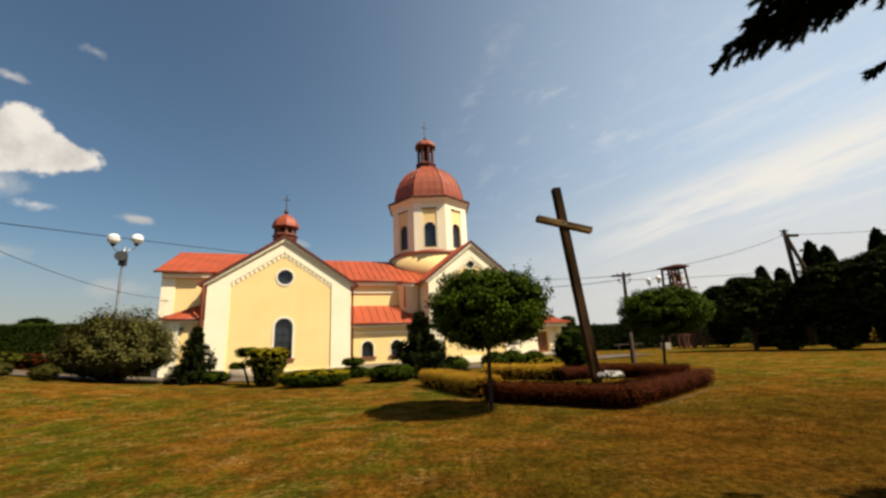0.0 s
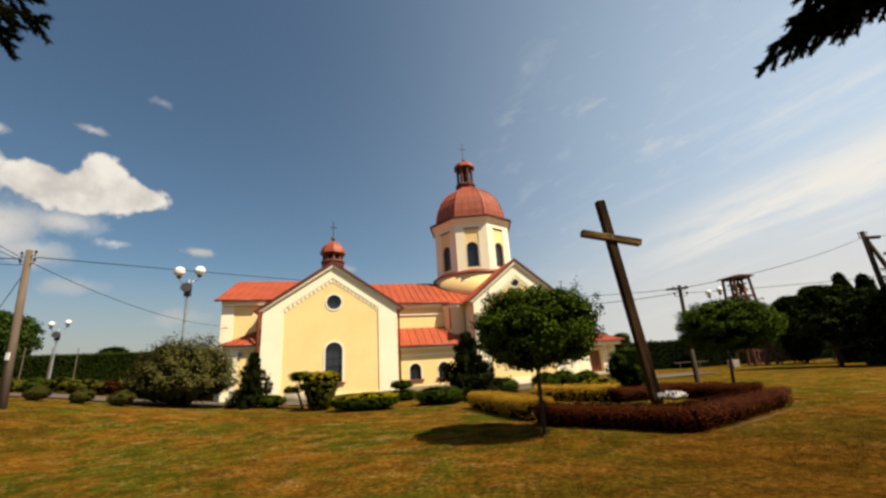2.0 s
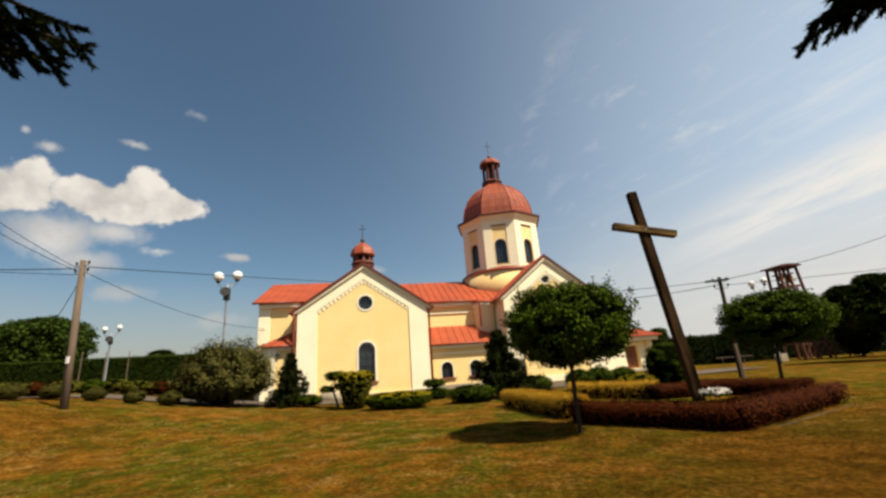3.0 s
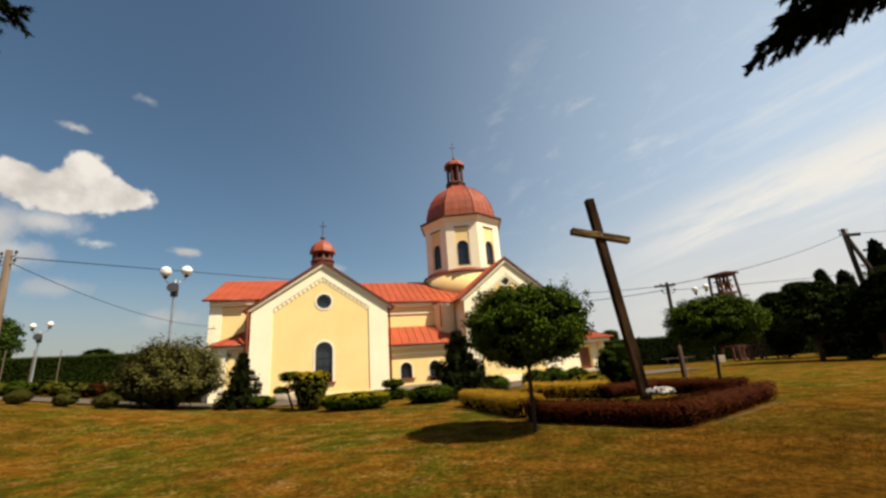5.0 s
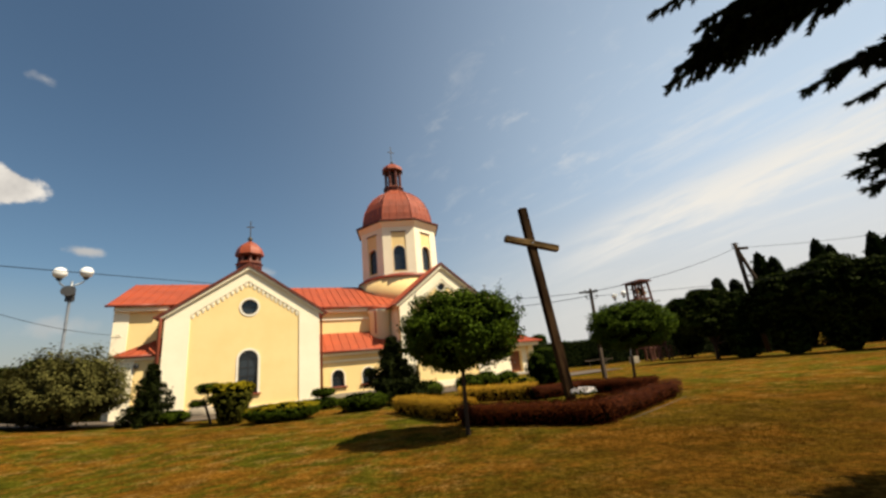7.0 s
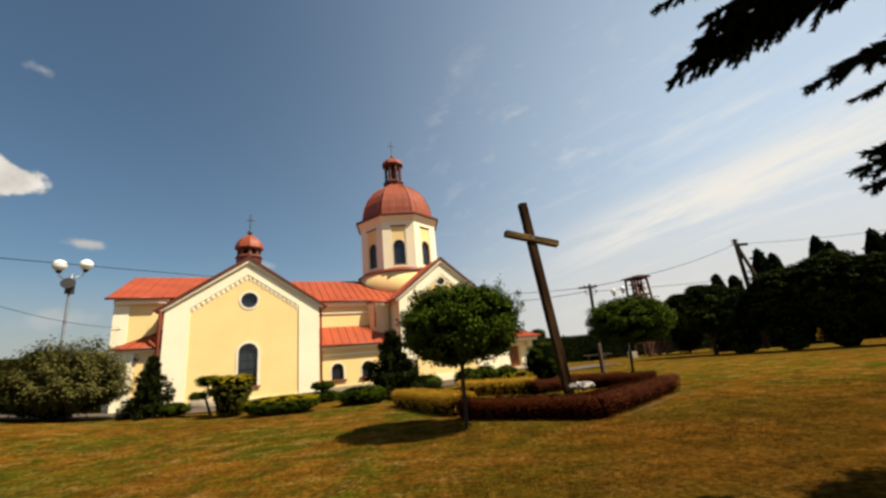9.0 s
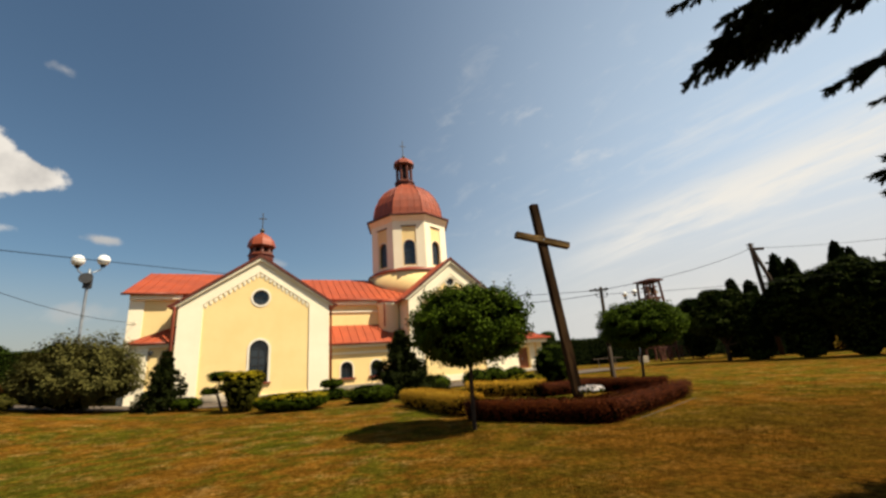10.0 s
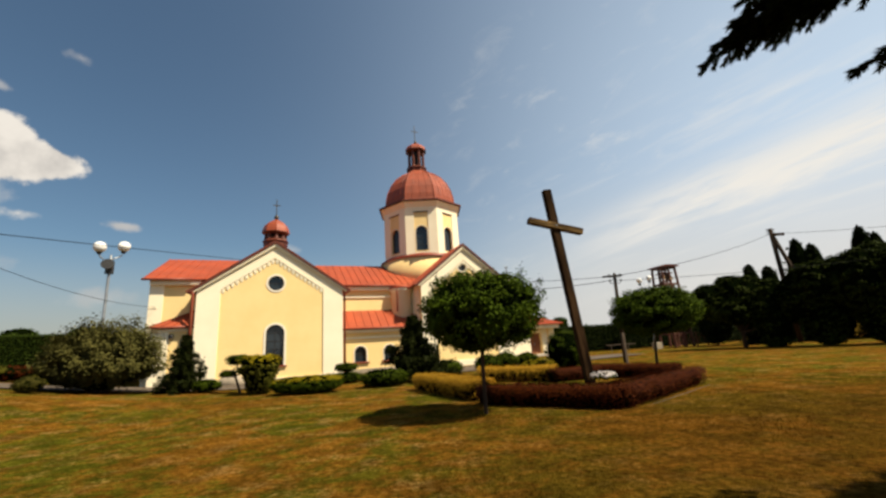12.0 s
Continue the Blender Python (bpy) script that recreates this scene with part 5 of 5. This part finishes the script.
def far_house(x, y, ridge, turn):
    """A small house beyond the church: walls, two roof slopes, a window."""
    t = thing("house", pose(x, y, height(x, y), 0, 0, turn), "small distant house with a brown sheet roof", "house")
    eave = ridge - 1.5
    part("wall", Shape().prism([(-2.6, -0.4), (2.6, -0.4), (2.6, eave), (0, ridge - 0.1), (-2.6, eave)], -2.0, 5.0), CREAM, t, "pale rendered walls")
    for k in (-1, 1):
        part("roof", Shape().prism([(0, ridge), (k * 3.0, eave - 0.2), (k * 3.0, eave - 0.08), (0, ridge + 0.12)], -2.4, 5.4), BROWN_METAL, t, "brown sheet roof")
    win = part("window", Shape().box(-0.55, 0.55, -2.06, -2.0, 1.2, 2.4, 0.01), WHITE_TRIM, t)
    part("pane", Shape().box(-0.45, 0.45, -2.075, -2.062, 1.3, 2.3, 0.004), GLASS, win)


far_house(-28.0, 39.1, 3.90, 60)


# ---- poles, lamps, wires, belfry ----
def lamp_post(x, y, high, turn, label, horn=True, globe=0.29):
    t = thing("street_lamp", pose(x, y, height(x, y), 0, 0, turn), label, "street lamp", "double globe lamps")
    part("post", Shape().lathe([(0.11, -0.2), (0.11, 0.9), (0.075, 1.0), (0.06, high - 0.9), (0.05, high - 0.5)], 12), STEEL, t, "grey steel post", True)
    for s, dz in ((-1, -0.24), (1, 0.0)):
        arm = part("arm", Shape().tube([(0, 0, high - 0.75 + dz), (s * 0.25, 0, high - 0.62 + dz), (s * 0.5, 0, high - 0.45 + dz), (s * 0.58, 0, high - 0.25 + dz)], 0.035, 8), STEEL, t, "", True)
        rows = [(globe * math.sin(math.pi * i / 12) + 0.01, -globe * math.cos(math.pi * i / 12)) for i in range(13)]
        part("globe", Shape().lathe(rows, 20), GLOBE, arm, "white opal globe", True, Matrix.Translation((s * 0.58, 0, high + 0.08 + dz)))
        part("holder", Shape().lathe([(0.07, -0.08), (0.13, 0.02), (0.13, 0.08)], 12), DARK_METAL, arm, m=Matrix.Translation((s * 0.58, 0, high - 0.24 + dz)))
    if not horn:
        return t
    sp = Shape().lathe([(0.12, -0.20), (0.20, -0.06), (0.30, 0.22), (0.31, 0.25)], 14)
    part("loudspeaker", sp, DARK_METAL, t, "black horn loudspeaker", m=pose(-0.12, -0.12, high - 1.15, 70, 0, -40))
    part("bracket", Shape().box(-0.16, 0.16, -0.13, 0.13, high - 1.55, high - 1.0, 0.02), DARK_METAL, t)
    return t


lamp_post(-17.6, 21.8, 7.55, 66, "steel lamp post with two white globes and a black loudspeaker")
lamp_post(-38.1, 32.3, 5.8, 72, "steel lamp post with two white globes beyond the square", True, 0.22)
lamp_post(18.25, 35.3, 6.15, 20, "steel lamp post with two white globes near the belfry", False, 0.22)


def pole(x, y, high, r, label, tilt=(0, 0), foot=0.0, brace=None, base_h=None, wood=POLE_WOOD):
    z = height(x, y) if base_h is None else base_h
    t = thing("utility_pole", pose(x, y, z), label, "utility pole", "utility poles")
    top = (tilt[0], tilt[1], high)
    part("post", Shape().tube([(0, 0, -0.4 + foot), (tilt[0] / 2, tilt[1] / 2, high / 2), top], [r, r * 0.9, r * 0.75], 12), wood, t, "grey weathered wooden post", True)
    if foot:
        part("stub", Shape().box(-r * 0.62, r * 0.62, -r * 2.2, -r * 0.95, -0.3, foot + 1.05, 0.02), POLE_WOOD, t, "grey weathered ground stub")
        part("crossarm", Shape().box(-0.42, 0.62, -r - 0.09, -r, high - 0.22, high - 0.12, 0.01, Matrix.Rotation(-0.03, 4, "Y")), DARK_METAL, t, "short dark crossarm")
    for s in (-1, 1):
        for dz in (0.25, 0.55):
            ins = Shape().tube([(tilt[0], tilt[1], high - dz), (tilt[0] + s * 0.28, tilt[1], high - dz + 0.02), (tilt[0] + s * 0.3, tilt[1], high - dz + 0.12)], 0.018, 6)
            a = part("hook", ins, DARK_METAL, t)
            part("insulator", Shape().lathe([(0.03, 0), (0.05, 0.03), (0.035, 0.06), (0.05, 0.09), (0.02, 0.12)], 10, (tilt[0] + s * 0.3, tilt[1])), DARK_METAL, a, m=Matrix.Translation((0, 0, high - dz + 0.1)))
    if brace:
        part("brace", Shape().tube([(brace[0], brace[1], -0.3), (tilt[0] * 0.95, tilt[1] * 0.95, high - 0.35)], [r * 0.85, r * 0.7], 10), wood, t, "slanting wooden brace", True)
    return t


LP = (-16.73, 12.80)
LPZ = height(*LP)
pole(*LP, 6.73 - LPZ, 0.136, "leaning grey wooden utility pole on the lawn", (-0.33, 0.0))
part("pole_label", Shape().box(-0.07, 0.07, -0.20, -0.165, 1.6, 1.85, 0.004), GLOBE, bpy.data.objects["utility_pole"], "small white plate")
pole(9.4, 21.5, 4.75, 0.105, "wooden utility pole on a short stub behind the hedge", (0.15, 0.0), 0.55, wood=POLE_BACKLIT)
braced = pole(28.65, 32.95, 9.45, 0.20, "braced wooden utility pole among the dark trees", (-0.12, 0.04), brace=(1.6, -1.35), wood=POLE_BACKLIT)
part("crossarm", Shape().box(-0.2, 0.75, -0.28, -0.14, 8.75, 8.98, 0.01), POLE_BACKLIT, braced, "short dark crossarm")


def wire(name, a, b, sag, r, label):
    pts = []
    for i in range(25):
        f = i / 24
        p = Vector(a).lerp(Vector(b), f)
        p.z -= sag * 4 * f * (1 - f)
        pts.append(p)
    tagged(new(name, Shape().tube(pts, r, 5).mesh(name, WIRE)), label, "cable")


LT = (LP[0] - 0.33, LP[1], 6.48)
wire("overhead_cable", (LT[0] + 0.3, LT[1], LT[2] - 0.05), (-8.5, 59.5, 12.9), 0.15, 0.018, "black overhead cable from the wooden pole past the church")
wire("overhead_cable", (LT[0] + 0.3, LT[1], LT[2] - 0.30), (-17.9, 26.2, 5.1), 0.5, 0.012, "black service cable from the wooden pole to the church")
wire("overhead_cable", (LT[0] - 0.3, LT[1], LT[2] - 0.05), (-46, -6, 7.6), 0.7, 0.02, "black overhead cable from the wooden pole")
wire("overhead_cable", (LT[0] - 0.3, LT[1], LT[2] - 0.30), (-38, 3, 8.6), 0.3, 0.012, "thin overhead wire from the wooden pole")
wire("overhead_cable", (LT[0] - 0.2, LT[1], LT[2] - 0.05), (-21.8, 10.0, 10.4), 0.2, 0.012, "thin overhead wire from the wooden pole")
wire("overhead_cable", (LT[0] - 0.1, LT[1], LT[2] - 0.20), (-21.7, 10.2, 9.6), 0.2, 0.012, "thin overhead wire from the wooden pole")
wire("overhead_cable", (LT[0], LT[1], LT[2] - 0.60), (-24.5, 16.0, 1.6), 0.1, 0.012, "thin stay wire of the wooden pole")
wire("overhead_cable", (9.55, 21.5, 4.6), (28.45, 33.0, 9.0), 0.35, 0.016, "black cable between two wooden poles")
wire("overhead_cable", (9.55, 21.5, 4.4), (2.0, 30.5, 5.6), 0.3, 0.016, "black cable from the wooden pole to the church")
wire("overhead_cable", (9.55, 21.5, 4.6), (-2.0, 36.0, 8.0), 0.5, 0.014, "black cable from the wooden pole over the church")
wire("overhead_cable", (29.2, 32.8, 8.95), (48, 26, 8.9), 0.5, 0.016, "black cable beyond the braced pole")
wire("overhead_cable", (9.55, 21.5, 4.35), (44, 27, 7.0), 0.6, 0.012, "thin wire over the clipped trees")


def belfry():
    t = thing("belfry", pose(23.35, 41.0, 0, 0, 0, 14), "open rust-brown steel belfry with bells and a barrel roof", "belfry")
    for sx in (-1, 0, 1):
        for sy in (-1, 1):
            part("leg", Shape().tube([(sx * 1.12, sy * 0.9, -0.2), (sx * 0.80, sy * 0.62, 7.9)], 0.12, 8), RUST, t)
    for z, w in ((1.2, 1.07), (3.2, 1.0), (5.0, 0.93), (6.1, 0.88), (7.75, 0.82)):
        for s in (-1, 1):
            part("girder", Shape().box(-w, w, s * w * 0.79 - 0.06, s * w * 0.79 + 0.06, z, z + 0.14, 0.01), RUST, t)
            part("girder", Shape().box(s * w - 0.06, s * w + 0.06, -w * 0.79, w * 0.79, z, z + 0.14, 0.01), RUST, t)
    for s in (-1, 1):
        for z0, z1 in ((1.2, 3.2), (3.2, 5.0)):
            part("brace", Shape().tube([(-1.0, s * 0.8, z0), (0.95, s * 0.76, z1)], 0.05, 6), RUST, t)
            part("brace", Shape().tube([(1.0, s * 0.8, z0), (-0.95, s * 0.76, z1)], 0.05, 6), RUST, t)
    ring = [(1.16 * math.cos(q), 7.90 + 0.22 * math.sin(q)) for q in (math.pi * i / 10 for i in range(11))]
    part("roof", Shape().prism(ring, -0.95, 0.95, "y"), BROWN_METAL, t, "low barrel roof of red-brown sheet")
    for x, y, z, r in ((-0.36, -0.2, 6.75, 0.36), (0.36, -0.2, 6.65, 0.42), (0.0, 0.3, 5.75, 0.5), (0.3, 0.0, 5.35, 0.32)):
        part("bell", Shape().lathe([(r, 0), (r * 0.82, 0.18 * r), (r * 0.62, 0.7 * r), (r * 0.5, 1.2 * r), (r * 0.2, 1.45 * r)], 16, (x, y)), BRONZE, t, "bronze bell", True, Matrix.Translation((0, 0, z)))
        part("hanger", Shape().box(x - 0.05, x + 0.05, -0.7, 0.7, z + 1.4 * r, z + 1.4 * r + 0.12, 0.01), RUST, t)
    part("ladder", Shape().box(-0.3, -0.24, -0.98, -0.92, 0.2, 6.2, 0.01).box(0.06, 0.12, -0.98, -0.92, 0.2, 6.2, 0.01), RUST, t)


def lattice_fence(x, y, turn, n):
    t = thing("lattice_fence", pose(x, y, 0, 0, 0, turn), "red-brown lattice fence at the foot of the belfry", "fence")
    for i in range(n + 1):
        part("post", Shape().box(i * 1.1 - 0.05, i * 1.1 + 0.05, -0.05, 0.05, -0.2, 1.35, 0.01), RUST, t)
    for z in (0.2, 1.2):
        part("rail", Shape().box(0, n * 1.1, -0.02, 0.02, z, z + 0.07, 0.008), RUST, t)
    for i in range(n * 2):
        x0 = i * 0.55
        part("slat", Shape().tube([(x0, -0.03, 0.22), (x0 + 0.55, -0.03, 1.22)], 0.035, 4), RUST, t)
        part("slat", Shape().tube([(x0 + 0.55, 0.03, 0.22), (x0, 0.03, 1.22)], 0.035, 4), RUST, t)


lattice_fence(21.9, 38.6, 8, 4)


def barrier(x, y, turn):
    t = thing("rail_barrier", pose(x, y, 0, 0, 0, turn), "low grey tubular rail beside the lane", "railing")
    for px in (0.1, 1.5):
        part("post", Shape().tube([(px, 0, -0.2), (px, 0, 0.78)], 0.018, 8), POLE_WOOD, t)
    part("rail", Shape().tube([(-0.3, 0, 0.78), (2.1, 0, 0.78)], 0.02, 8), POLE_WOOD, t)


barrier(13.2, 32.5, 4)
belfry()
wall_t = tagged(new("low_wall", Shape().box(0.3, 1.2, 0, 0.35, -0.2, 0.6, 0.02).mesh("low_wall", PLINTH)), "pale low wall at the foot of the belfry", "wall", kind="structure")
wall_t.matrix_basis = pose(19.8, 39.0, 0, 0, 0, 14)


# ---- spruces that overhang the camera ----
def needle_bough(P, T, tip, root, side_len, seed, droop=0.45):
    """Fingers of needles along a bough from tip to root: places and directions of single needles."""
    r = np.random.default_rng(seed)
    tip, root = np.array(tip, float), np.array(root, float)
    axis = root - tip
    ln = np.linalg.norm(axis)
    axis /= ln
    side = np.cross(axis, [0, 0, 1.0])
    side /= np.linalg.norm(side)
    fingers = []
    n = int(ln / 0.04)
    for i in range(n):
        f = (i + r.uniform(0, 1)) / n
        p = tip + axis * ln * f
        reach = side_len * min(1.0, 0.50 + 1.0 * f) * r.uniform(0.6, 1.15)
        for s in (-1, 1):
            d = -axis * 0.75 + side * s * r.uniform(0.35, 1.0) + np.array([0, 0, -droop * r.uniform(0.1, 1.8)])
            d /= np.linalg.norm(d)
            fingers.append((p, d, reach))
            for g in range(int(reach / 0.10)):
                q = p + d * reach * (g + 0.6) / (reach / 0.10 + 0.6)
                d2 = d * 0.8 + side * r.uniform(-0.8, 0.8) - axis * 0.3 + np.array([0, 0, -droop * r.uniform(0, 1.5)])
                fingers.append((q, d2 / np.linalg.norm(d2), reach * r.uniform(0.4, 0.65)))
    fingers.append((tip + axis * 0.1, -axis, 0.14))
    for p, d, reach in fingers:
        m = int(reach * 1300) + 6
        s = r.random(m)
        P.append(p + np.outer(s, d) * reach)
        w = r.normal(0, 1, (m, 3))
        w -= np.outer(w @ d, d)
        w /= np.linalg.norm(w, axis=1)[:, None]
        T.append((w * 0.62 + d * 0.8) * r.uniform(0.022, 0.034, (m, 1)))
    return fingers


def overhanging_spruce(x, y, high, boughs, label, spread=2.0):
    t = thing("spruce_tree", pose(x, y, height(x, y)), label, "tree", "spruces over the lawn")
    o = np.array([x, y, 0.0])
    part("trunk", trunk_shape([(0, 0, -0.3), (0, 0, high * 0.5), (0, 0, high)], 0.22, 0.03, 12), BARK, t)
    for k, (tip, root, side_len) in enumerate(boughs):
        P, T = [], []
        fingers = needle_bough(P, T, tip, root, side_len, 11 + k)
        P, T = np.vstack(P) - o, np.vstack(T)
        n = len(P)
        w = np.cross(T, rng.normal(0, 1, (n, 3)))
        w *= 0.0034 / (np.linalg.norm(w, axis=1)[:, None] + 1e-9)
        v = np.stack([P - w, P + w, P + T], 1)
        me = bpy.data.meshes.new("needles")
        me.vertices.add(3 * n), me.loops.add(3 * n), me.polygons.add(n)
        me.vertices.foreach_set("co", v.reshape(-1))
        me.loops.foreach_set("vertex_index", np.arange(3 * n, dtype=np.int32))
        me.polygons.foreach_set("loop_start", np.arange(0, 3 * n, 3, dtype=np.int32))
        me.update(calc_edges=True)
        me.materials.append(SPRUCE)
        stem = Shape().tube([tuple(np.array(tip) - o), tuple(np.array(root) - o), (0, 0, root[2] + 0.25)], [0.006, 0.02, 0.05], 7)
        for p, d, reach in fingers:
            stem.tube([tuple(p - o), tuple(p - o + d * reach)], [0.004, 0.002], 4)
        b = part("bough", stem, BARK, t)
        part("needles", me, SPRUCE, b, "short dark green needles")
    # upper crown, above the view
    P, N = [], []
    for k in range(20):
        z = 5.1 + k * (high - 5.2) / 20
        reach = spread * (1 - k / 21)
        for i in range(12):
            a = 2 * math.pi * i / 12 + k
            s = rng.random(220) ** 0.6
            q = np.stack([np.cos(a) * reach * s, np.sin(a) * reach * s, z - 0.1 * reach * s], 1) + rng.normal(0, 0.14, (220, 3))
            P.append(q), N.append(np.tile([0, 0, 1.0], (220, 1)))
    part("crown", leaf_mesh("crown", np.vstack(P), np.vstack(N), 0.10, SPRUCE, 0.7, 0.3), SPRUCE, t)


overhanging_spruce(6.0, 0.5, 11.0, [
    ((1.47, 1.86, 2.90), (2.1, 1.3, 3.10), 0.19), ((1.51, 1.80, 2.97), (2.1, 1.3, 3.20), 0.20), ((1.56, 1.74, 3.03), (2.2, 1.25, 3.30), 0.22),
    ((1.58, 1.69, 3.11), (2.2, 1.2, 3.36), 0.22), ((1.62, 1.72, 2.96), (2.2, 1.3, 3.16), 0.16), ((1.73, 1.61, 2.95), (2.3, 1.2, 3.13), 0.18),
    ((1.86, 1.48, 3.02), (2.4, 1.1, 3.20), 0.13), ((1.37, 1.72, 3.24), (2.0, 1.3, 3.40), 0.09),
    ((1.75, 1.44, 2.53), (2.2, 0.95, 2.66), 0.11), ((1.82, 1.38, 2.57), (2.25, 0.9, 2.68), 0.11), ((1.86, 1.38, 2.42), (2.25, 0.9, 2.54), 0.08),
    ((1.65, 1.31, 2.07), (2.15, 0.8, 2.20), 0.13), ((1.69, 1.28, 2.13), (2.15, 0.8, 2.24), 0.13), ((1.67, 1.30, 2.00), (2.15, 0.8, 2.10), 0.12)], "tall dark spruce whose boughs hang into the sky")
overhanging_spruce(-4.6, -0.6, 10.0, [((-1.82, 1.14, 3.05), (-2.3, 0.7, 3.15), 0.20), ((-1.87, 1.10, 3.15), (-2.3, 0.6, 3.25), 0.20), ((-1.92, 1.13, 2.98), (-2.35, 0.7, 3.03), 0.18)], "tall spruce at the lawn whose bough hangs into the sky")
# Third spruce stands out of view; added only to cast the corner shadow.
overhanging_spruce(8.55, 1.40, 7.5, [], "unseen dark spruce added to shade the edge of the lawn", 1.6)


# ---- grass blades on the near lawn ----
def grass():
    n = 150000
    d = 2.2 + 17.0 * rng.random(n) ** 1.6
    a = rng.uniform(radians(-62), radians(58), n)
    x, y = d * np.sin(a), d * np.cos(a)
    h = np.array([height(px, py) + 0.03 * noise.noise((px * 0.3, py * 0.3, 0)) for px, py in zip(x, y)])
    tall = rng.uniform(0.008, 0.026, n) * (0.8 + 0.5 * rng.random(n))
    lean = rng.normal(0, 0.022, (n, 2))
    w = 0.0016 + 0.0005 * d
    ang = rng.uniform(0, math.pi, n)
    v = np.zeros((n, 3, 3))
    v[:, 0] = np.stack([x - w * np.cos(ang), y - w * np.sin(ang), h - 0.015], 1)
    v[:, 1] = np.stack([x + w * np.cos(ang), y + w * np.sin(ang), h - 0.015], 1)
    v[:, 2] = np.stack([x + lean[:, 0], y + lean[:, 1], h + tall], 1)
    me = bpy.data.meshes.new("grass")
    me.vertices.add(3 * n), me.loops.add(3 * n), me.polygons.add(n)
    me.vertices.foreach_set("co", v.reshape(-1))
    me.loops.foreach_set("vertex_index", np.arange(3 * n, dtype=np.int32))
    me.polygons.foreach_set("loop_start", np.arange(0, 3 * n, 3, dtype=np.int32))
    me.update(calc_edges=True)
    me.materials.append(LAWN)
    tagged(new("grass", me), "short dry blades of grass on the lawn", "grass", kind="stuff")


grass()


boulder = tagged(new("boulder", core((0.75, 0.5, 0.42), 2.2, 1.0).mesh("boulder", PLINTH, True)), "low grey boulder at the foot of the church wall", "boulder")
boulder.matrix_basis = pose(-12.6, 25.6, 0.22)
